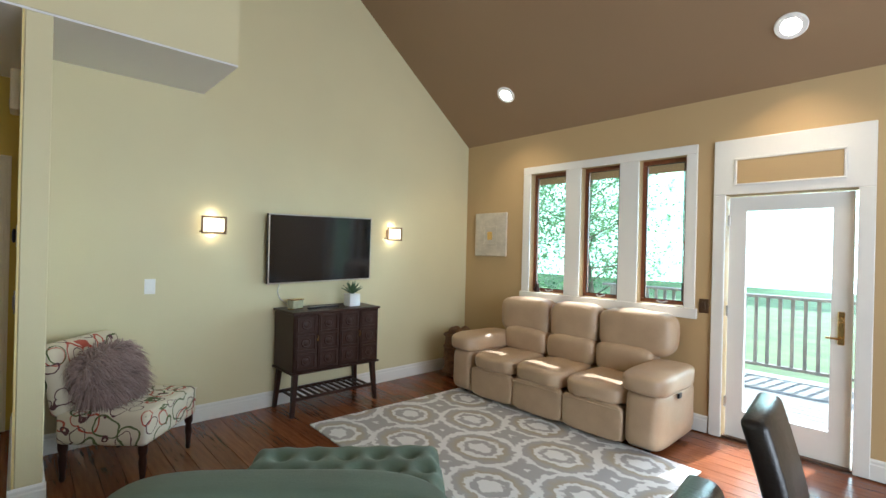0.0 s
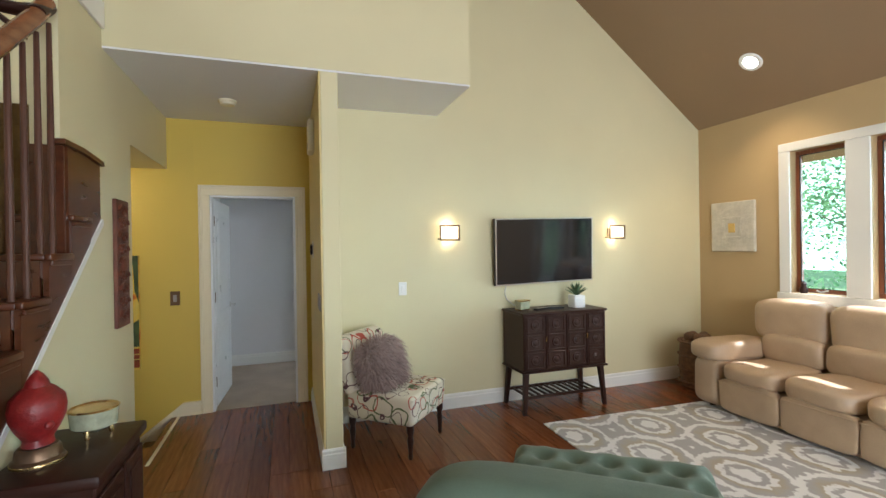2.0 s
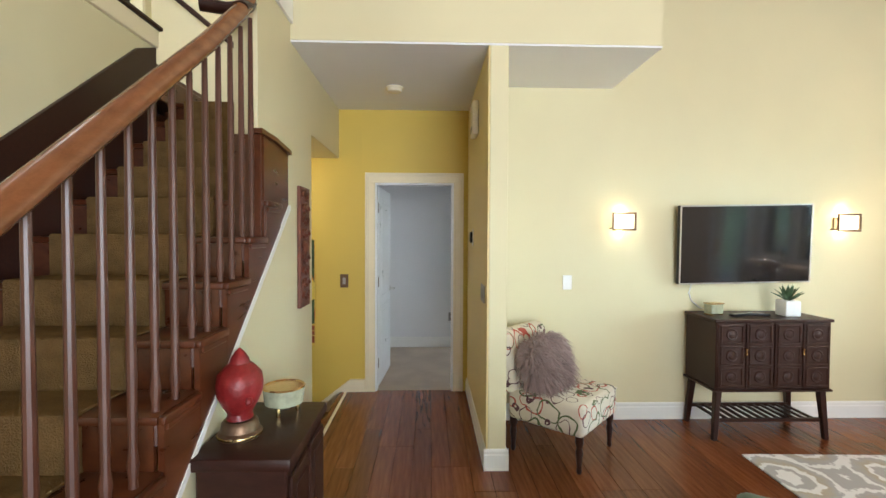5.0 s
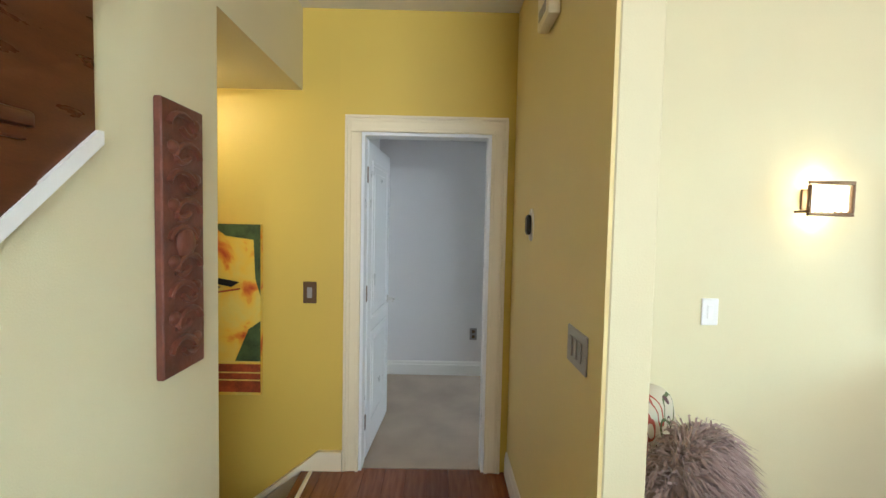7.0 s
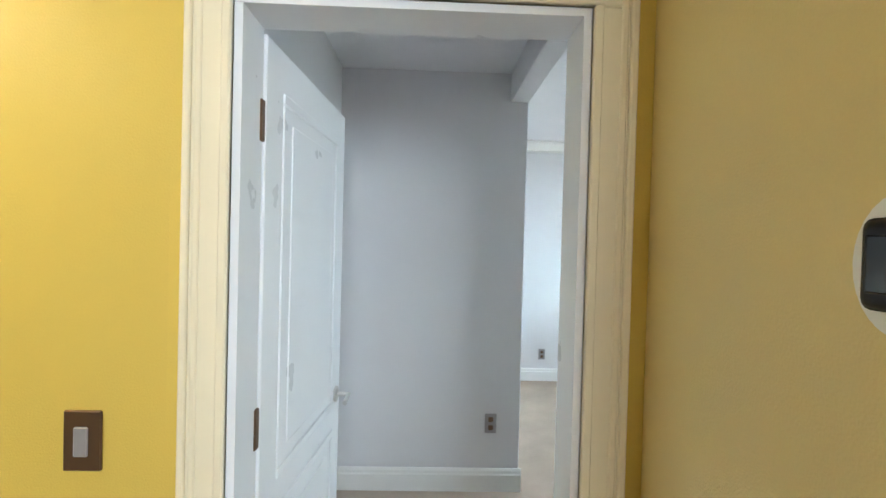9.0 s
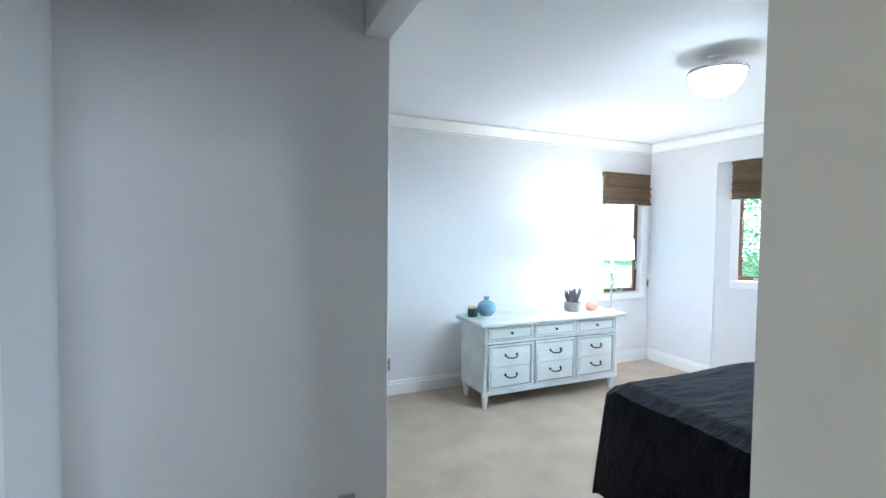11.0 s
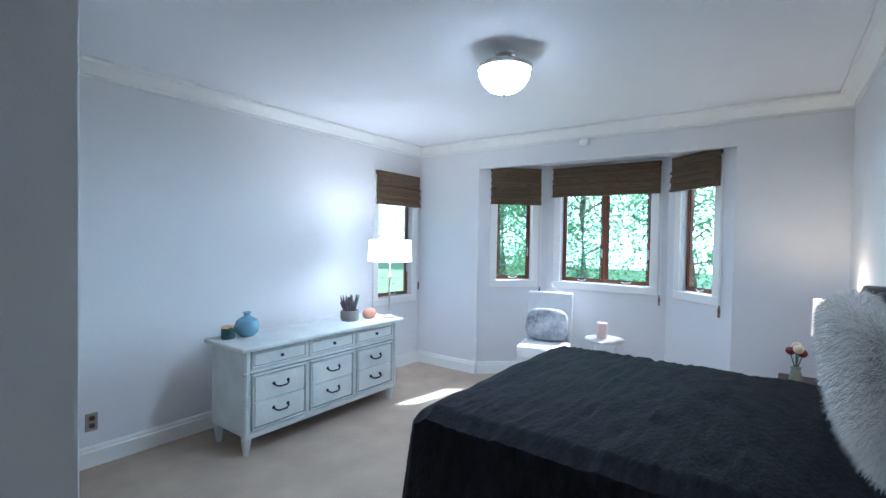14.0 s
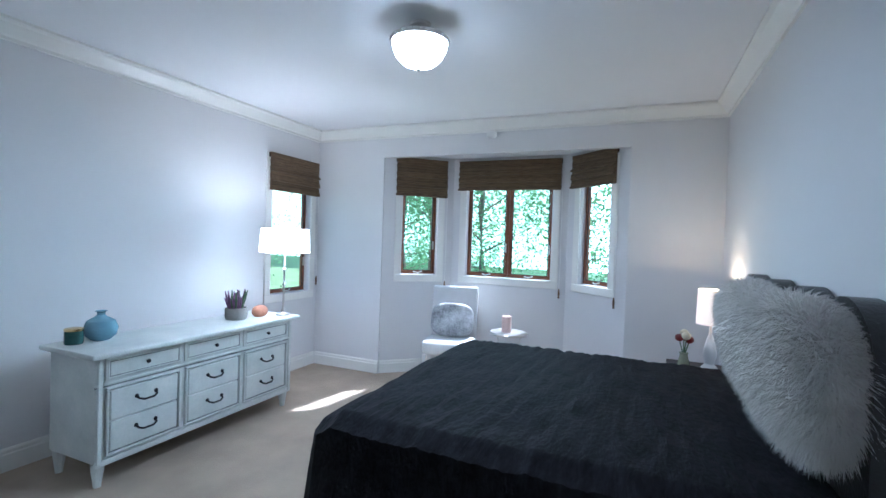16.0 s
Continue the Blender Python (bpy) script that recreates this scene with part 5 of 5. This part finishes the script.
part("rail_groove", box(-0.785, -0.2165, 0.578, 0.785, -0.2105, 0.586), GROOVE, ds2)
part("rail", box(-0.79, -0.226, 0.587, 0.79, -0.2105, 0.602, 0.004), PALEPAINT, ds2)
part("apron", box(-0.785, -0.222, 0.125, 0.785, -0.2105, 0.165, 0.005), PALEPAINT, ds2)
for x in (-0.775, 0.745):
    part("pilaster", box(x, -0.228, 0.14, x + 0.03, -0.2105, 0.752, 0.005), PALEPAINT, ds2)
for i in range(3):
    x0 = -0.735 + 0.495 * i
    x1 = x0 + 0.475
    d = part("drawer", box(x0, -0.224, 0.615, x1, -0.2105, 0.742, 0.003), PALEPAINT, ds2)
    for n, bm in frame_bars(x0 + 0.022, x1 - 0.022, 0.633, 0.724, 0.010, -0.230, -0.2245, 0.002):
        part("moulding_" + n, bm, PALEPAINT, d)
    for n, bm in frame_bars(x0 + 0.028, x1 - 0.028, 0.639, 0.718, 0.006, -0.2262, -0.2245, 0.0):
        part("groove_" + n, bm, GROOVE, d)
    part("knob", lathe([(0.006, 0), (0.006, 0.012), (0.014, 0.018), (0.010, 0.026)], 14), BLACK, d, m=pose((x0 + x1) / 2, -0.224, 0.68, 90))
    for n, bm in frame_bars(x0 + 0.02, x1 - 0.02, 0.19, 0.56, 0.012, -0.234, -0.2105, 0.003):
        part("front_" + n, bm, PALEPAINT, ds2)
    for n, bm in frame_bars(x0 + 0.027, x1 - 0.027, 0.197, 0.553, 0.007, -0.2185, -0.2105, 0.0):
        part("groove_" + n, bm, GROOVE, ds2)
    for z0 in (0.20, 0.378):
        d = part("drawer", box(x0 + 0.03, -0.228, z0, x1 - 0.03, -0.2105, z0 + 0.172, 0.004), PALEPAINT, ds2)
        c, zh = (x0 + x1) / 2, z0 + 0.095
        part("handle", tube([(c - 0.06, -0.229, zh + 0.008), (c - 0.055, -0.246, zh - 0.006), (c - 0.03, -0.256, zh - 0.016), (c + 0.03, -0.256, zh - 0.016), (c + 0.055, -0.246, zh - 0.006), (c + 0.06, -0.229, zh + 0.008)], 0.0065, 8), BLACK, d)
        for sx in (-0.06, 0.06):
            part("handle_rose", lathe([(0.013, 0), (0.010, 0.006)], 12), BLACK, d, m=pose(c + sx, -0.2285, zh + 0.008, 90))
for sx in (-1, 1):
    for sy in (-1, 1):
        part("leg", lathe([(0.020, 0), (0.026, 0.05), (0.034, 0.10), (0.036, 0.139)], 8, sx * 0.74, sy * 0.185 + 0.01), PALEPAINT, ds2)
BLUE = mat("pale_blue_glass", (0.20, 0.36, 0.45), 0.15, vary=0.08, scale=10)
bv = thing("blue_vase", "round pale blue glass bottle vase on the dresser", "vase", m=pose(1.80, 8.36, 0.785))
part("body", lathe([(0.05, 0), (0.082, 0.03), (0.092, 0.075), (0.075, 0.12), (0.035, 0.143), (0.022, 0.155), (0.022, 0.172), (0.034, 0.178), (0.03, 0.182), (0.016, 0.176)], 32), BLUE, bv)
GREENGL = mat("dark_green_glass", (0.03, 0.09, 0.08), 0.15, vary=0.3, scale=14)
cj = thing("candle_jar", "dark green glass candle jar with a gold lid", "candle", m=pose(1.65, 8.36, 0.785))
part("jar", lathe([(0.045, 0), (0.048, 0.01), (0.048, 0.075), (0.044, 0.08)], 24), GREENGL, cj)
part("lid", lathe([(0.049, 0.081), (0.049, 0.093), (0.04, 0.096)], 24), BRASS, cj)
CONC = mat("grey_concrete", (0.30, 0.28, 0.26), 0.8, vary=0.2, scale=14, bump=0.3, bscale=90)
HEATH = mat("purple_heather", (0.17, 0.09, 0.17), 0.8, vary=0.4, scale=30, rgb2=(0.28, 0.16, 0.26))
hp = thing("heather_pot", "purple heather in a round concrete pot", "plant", m=pose(2.76, 8.26, 0.785))
part("pot", lathe([(0.075, 0), (0.085, 0.02), (0.085, 0.09), (0.078, 0.095), (0.07, 0.08)], 26), CONC, hp)
rnd = random.Random(8)
for i in range(46):
    a, r = rnd.uniform(0, 6.28), rnd.uniform(0, 0.06)
    h, s = rnd.uniform(0.07, 0.15), rnd.uniform(1.1, 1.9)
    p0 = Vector((r * math.cos(a), r * math.sin(a), 0.08))
    p2 = Vector((s * r * math.cos(a), s * r * math.sin(a), 0.09 + h))
    part("sprig", tube([p0, (p0 + p2) / 2 + Vector((0, 0, 0.01)), p2], [0.004, 0.010, 0.003], 6), HEATH if i % 3 else LEAF, hp)
CORAL = mat("salmon_stone", (0.52, 0.24, 0.15), 0.6, vary=0.2, scale=14, bump=0.4, bscale=40)
solid("salt_stone", blob(0, 0, 0.045, 0.075, 0.05, 0.05, 2.2, 24, 14, 0.22, 5), CORAL, "salmon coloured rounded stone on the dresser", "stone", m=pose(2.95, 8.2, 0.785))
tl = thing("buffet_lamp", "lit tall table lamp with white shade on the dresser", "table lamp", m=pose(3.12, 8.10, 0.785))
part("base", lathe([(0.06, 0), (0.06, 0.012), (0.02, 0.03), (0.012, 0.06)], 22), CHROME, tl)
part("stem", lathe([(0.009, 0.05), (0.009, 0.25), (0.018, 0.27), (0.009, 0.29), (0.009, 0.38), (0.02, 0.40), (0.009, 0.42), (0.009, 0.56)], 14), CHROME, tl)
SHADE2 = glow("white_lit_shade", (1.0, 0.95, 0.9), 2.0)
part("shade", lathe([(0.21, 0.545), (0.20, 0.75), (0.197, 0.75), (0.207, 0.545)], 32), SHADE2, tl)
lamp("buffet_lamp_light", "POINT", pose(3.12, 8.10, 1.43), 3, (1, 0.85, 0.68), 0.04)

# ceiling lamp
cl = thing("ceiling_lamp", "lit white glass bowl ceiling lamp on a nickel stem", "ceiling light", m=pose(2.30, 6.44, 2.679) @ Matrix.Diagonal((0.92, 0.92, 0.95, 1)))
part("canopy", lathe([(0.065, 0), (0.06, -0.015), (0.03, -0.025)], 28), CHROME, cl)
for a in (0, 2.09, 4.19):
    part("stem", tube([(0.025 * math.cos(a), 0.025 * math.sin(a), -0.02), (0.025 * math.cos(a), 0.025 * math.sin(a), -0.075), (0.15 * math.cos(a), 0.15 * math.sin(a), -0.10)], 0.006, 6), CHROME, cl)
part("rim", lathe([(0.172, -0.088), (0.176, -0.088), (0.178, -0.115), (0.172, -0.115), (0.170, -0.10)], 40), CHROME, cl)
for i in range(30):
    a = i * math.tau / 30
    part("rim_bead", blob(0.179 * math.cos(a), 0.179 * math.sin(a), -0.101, 0.006, 0.006, 0.008, 2, 8, 5), CHROME, cl)
part("bowl", lathe([(0.168, -0.112), (0.162, -0.15), (0.14, -0.195), (0.10, -0.232), (0.05, -0.252), (0.004, -0.258)], 40), glow("lit_opal_glass", (0.95, 1.0, 1.0), 6), cl)
part("finial", lathe([(0.010, -0.257), (0.014, -0.266), (0.004, -0.28)], 14), CHROME, cl)
lamp("bowl_lamp_light", "AREA", look((2.30, 6.44, 2.40), (2.30, 6.44, 0)), 9, (0.88, 0.95, 1.0), 0.30)

# bay: armchair, cushion, side table and candle
WHITEUP = mat("white_upholstery", (0.68, 0.68, 0.68), 0.7, vary=0.05, scale=10, bump=0.1, bscale=120)
ac = thing("armless_chair", "white upholstered side chair standing in the bay", "chair", m=pose(4.30, 7.0, 0, 0, 0, -78))
part("seat", cushion(-0.25, -0.26, 0.36, 0.25, 0.2, 0.50, 0.04, 3, 0.004, 40), WHITEUP, ac)
bm = box(-0.24, 0.16, 0.42, 0.24, 0.23, 1.0, 0.025, 3)
for v in bm.verts:
    v.co.y += 0.12 * max(0, v.co.z - 0.42)
part("backrest", bm, WHITEUP, ac)
for lx, ly in ((-0.21, -0.22), (0.21, -0.22), (-0.21, 0.18), (0.21, 0.18)):
    part("leg", box(lx - 0.02, ly - 0.02, 0, lx + 0.02, ly + 0.02, 0.37, 0.004), WHITEUP, ac)
SILVER = mat("silver_grey_pattern", (0.36, 0.37, 0.40), 0.6, vary=0.7, scale=7, bump=0.2, bscale=60, rgb2=(0.72, 0.73, 0.75))
sp = thing("patterned_cushion", "silver and white patterned cushion on the white chair", "cushion", m=pose(4.30, 7.0, 0.67, 0, 0, -78) @ pose(0, 0.08, 0, -16))
part("pad", blob(0, 0, 0, 0.22, 0.07, 0.17, 3.4, 28, 16), SILVER, sp)
stb = thing("side_table", "small round glass-topped side table", "side table", m=pose(4.32, 6.40, 0))
part("top", lathe([(0.17, 0.60), (0.175, 0.605), (0.175, 0.615), (0.17, 0.62)], 36), GLASSY, stb)
part("rim", lathe([(0.176, 0.598), (0.182, 0.61), (0.176, 0.622)], 36), CHROME, stb)
for a in (0.3, 2.4, 4.5):
    part("leg", tube([(0.13 * math.cos(a), 0.13 * math.sin(a), 0.6), (0.05 * math.cos(a), 0.05 * math.sin(a), 0.3), (0.14 * math.cos(a), 0.14 * math.sin(a), 0.0)], 0.009, 8), CHROME, stb)
PINK = mat("pink_wax", (0.70, 0.52, 0.48), 0.5, vary=0.08, scale=14)
cd = thing("pillar_candle", "pale pink pillar candle on the side table", "candle", m=pose(4.30, 6.42, 0.621))
part("wax", lathe([(0.045, 0), (0.047, 0.006), (0.047, 0.15), (0.04, 0.156), (0.03, 0.148)], 26), PINK, cd)
part("wick", tube([(0, 0, 0.148), (0.002, 0, 0.168)], 0.002, 5), BLACK, cd)

# ---- outside ----
DECK = mat("weathered_deck_boards", (0.34, 0.32, 0.29), 0.8, vary=0.2, scale=6, bump=0.2, bscale=40, stretch=(1, 6, 1), random_tone=0.12)
dk = tagged(new("deck"), "pale weathered deck outside the patio door", "", "", "structure")
for i in range(22):
    part("plank", box(4.62 + 0.142 * i, -4, -0.13, 4.755 + 0.142 * i, 3.6, -0.10, 0.004), DECK, dk)
for y in (-3.8, 0.0, 3.4):
    part("post", box(7.5, y - 0.06, -1.6, 7.62, y + 0.06, 0.95, 0.006), DECK, dk)
dr2 = thing("deck_railing", "pale wooden deck railing with square balusters", "railing")
part("top_rail", box(7.49, -4, 0.951, 7.63, 3.6, 0.99, 0.006), DECK, dr2)
part("bottom_rail", box(7.53, -3.7, 0.02, 7.59, 3.3, 0.06, 0.004), DECK, dr2)
for i in range(52):
    part("baluster", box(7.545, -3.65 + 0.135 * i, 0.061, 7.575, -3.61 + 0.135 * i, 0.95), DECK, dr2)
LEAVES = bpy.data.materials.new("sunlit_leaves")
LEAVES.use_nodes = True
t = LEAVES.node_tree
b = t.nodes["Principled BSDF"]
b.inputs["Roughness"].default_value = 0.55
ge2, rp2, tr, mxs = t.nodes.new("ShaderNodeNewGeometry"), t.nodes.new("ShaderNodeValToRGB"), t.nodes.new("ShaderNodeBsdfTranslucent"), t.nodes.new("ShaderNodeMixShader")
rp2.color_ramp.elements[0].color, rp2.color_ramp.elements[1].color = (0.10, 0.20, 0.09, 1), (0.22, 0.36, 0.17, 1)
t.links.new(ge2.outputs["Random Per Island"], rp2.inputs[0])
t.links.new(rp2.outputs[0], b.inputs["Base Color"])
t.links.new(rp2.outputs[0], tr.inputs["Color"])
mxs.inputs[0].default_value = 0.6
t.links.new(b.outputs[0], mxs.inputs[1])
t.links.new(tr.outputs[0], mxs.inputs[2])
t.links.new(mxs.outputs[0], t.nodes["Material Output"].inputs[0])
BARK = mat("grey_bark", (0.20, 0.16, 0.12), 0.9, vary=0.4, scale=8, bump=0.8, bscale=30)


def tree(x, y, height, spread, seed, leaves=5600, low=0.15):
    rnd = random.Random(seed)
    tr1 = thing("tree", "leafy green broad-leaved tree behind the house", "tree", "trees", pose(x, y, -1.6))
    part("trunk", tube([(0, 0, 0), (0.05, 0.03, height * 0.3), (-0.05, 0.1, height * 0.6), (0.05, 0, height * 0.92)], [0.17, 0.13, 0.08, 0.02], 10), BARK, tr1)
    tips = []
    for i in range(16):
        a, h = i * 2.4, height * rnd.uniform(low, 0.85)
        r = spread * rnd.uniform(0.5, 1.0) * (1.1 - 0.6 * h / height)
        tip = Vector((r * math.cos(a), r * math.sin(a), h + rnd.uniform(0.2, 0.9)))
        part("limb", tube([(0, 0.05, h), tip * 0.5 + Vector((0, 0, h * 0.5)), tip], [0.032, 0.018, 0.006], 6), BARK, tr1)
        tips += [tip, tip * 0.6 + Vector((0, 0, h * 0.4))]
    vs, fs = [], []
    for i in range(leaves):
        c = tips[i % len(tips)]
        o = c + Vector((rnd.gauss(0, 0.5), rnd.gauss(0, 0.5), rnd.gauss(0, 0.38)))
        d = Vector((rnd.gauss(0, 1), rnd.gauss(0, 1), rnd.gauss(0, 0.5))).normalized()
        s = d.cross(Vector((rnd.gauss(0, 1), rnd.gauss(0, 1), rnd.gauss(0, 1)))).normalized()
        l, w = rnd.uniform(0.07, 0.13), rnd.uniform(0.025, 0.045)
        k = len(vs)
        vs += [tuple(o), tuple(o + d * l * 0.5 + s * w), tuple(o + d * l), tuple(o + d * l * 0.5 - s * w)]
        fs.append((k, k + 1, k + 2, k + 3))
    me = bpy.data.meshes.new("crown")
    me.from_pydata(vs, [], fs)
    me.materials.append(LEAVES)
    cr = new("crown", me)
    cr.parent = tr1
    cr["kind"] = "stuff"


for i, (tx, ty, th, tsp) in enumerate(((12.0, 9.2, 6.5, 2.2), (13.0, 11.2, 7.0, 2.4), (16.0, 14.0, 8.0, 2.8), (18.5, -2.5, 6.5, 2.4), (14.5, 13.0, 6.5, 2.4), (12.6, 6.7, 6.5, 2.0), (9.5, 17.5, 6.5, 2.6))):
    tree(tx, ty, th, tsp, 30 + i)
# unseen extra tree, placed to keep the sun off the sofa windows
tree(10.4, 2.8, 11.0, 1.7, 41, 7500, 0.55)

# self-lit woods backdrop far behind the garden; its glow also brightens the rooms
WOODS_GLOW = bpy.data.materials.new("glowing_woods_sheet")
WOODS_GLOW.use_nodes = True
t = WOODS_GLOW.node_tree
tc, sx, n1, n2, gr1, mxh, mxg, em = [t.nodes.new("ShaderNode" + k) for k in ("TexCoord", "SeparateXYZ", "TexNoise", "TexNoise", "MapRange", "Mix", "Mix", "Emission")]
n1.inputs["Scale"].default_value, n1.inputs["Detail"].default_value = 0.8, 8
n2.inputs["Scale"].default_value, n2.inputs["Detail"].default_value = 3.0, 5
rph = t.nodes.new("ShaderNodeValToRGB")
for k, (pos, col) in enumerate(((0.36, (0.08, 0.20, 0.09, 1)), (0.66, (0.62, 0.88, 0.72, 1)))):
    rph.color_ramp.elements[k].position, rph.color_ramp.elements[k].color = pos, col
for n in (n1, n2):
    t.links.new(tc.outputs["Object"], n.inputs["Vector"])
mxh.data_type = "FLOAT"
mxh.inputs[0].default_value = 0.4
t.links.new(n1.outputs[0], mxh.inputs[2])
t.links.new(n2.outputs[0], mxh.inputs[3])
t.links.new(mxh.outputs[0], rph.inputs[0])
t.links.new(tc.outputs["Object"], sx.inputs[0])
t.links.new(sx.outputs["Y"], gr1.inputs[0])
# white glare put into the colour towards the patio door
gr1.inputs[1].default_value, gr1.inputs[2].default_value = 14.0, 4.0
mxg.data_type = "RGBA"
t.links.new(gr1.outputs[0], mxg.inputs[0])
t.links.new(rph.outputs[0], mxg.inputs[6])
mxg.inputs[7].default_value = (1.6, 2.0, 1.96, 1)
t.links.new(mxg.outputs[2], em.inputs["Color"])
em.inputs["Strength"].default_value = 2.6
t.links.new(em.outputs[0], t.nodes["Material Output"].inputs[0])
structure("backdrop", box(55, -60, -1.6, 55.3, 90, 26), WOODS_GLOW, "glowing backdrop sheet of hazy woods beyond the garden")

# ---- floor planks ----
plank_meshes = {}


def plank_of(length):
    key = round(length, 2)
    if key not in plank_meshes:
        plank_meshes[key] = mesh_of("plank", box(-0.063, 0, -0.011, 0.063, key, 0.0, 0.0015), FLOORWOOD, False)
    return plank_meshes[key]


floor_ob = bpy.data.objects["floor"]
rnd = random.Random(12)
x = -1.08
while x < 4.40:
    y = -1.1 - rnd.choice((0, 0.3, 0.6, 0.9))
    end = 4.63 if x < 0.0 else 3.87
    while end - y > 0.05:
        length = rnd.choice((1.35, 1.05)) if end - y > 1.7 else end - y - 0.005
        o = new("plank", plank_of(length))
        o.parent = floor_ob
        o.location = (x, y, 0.0)
        y += length + 0.0015
    x += 0.1275
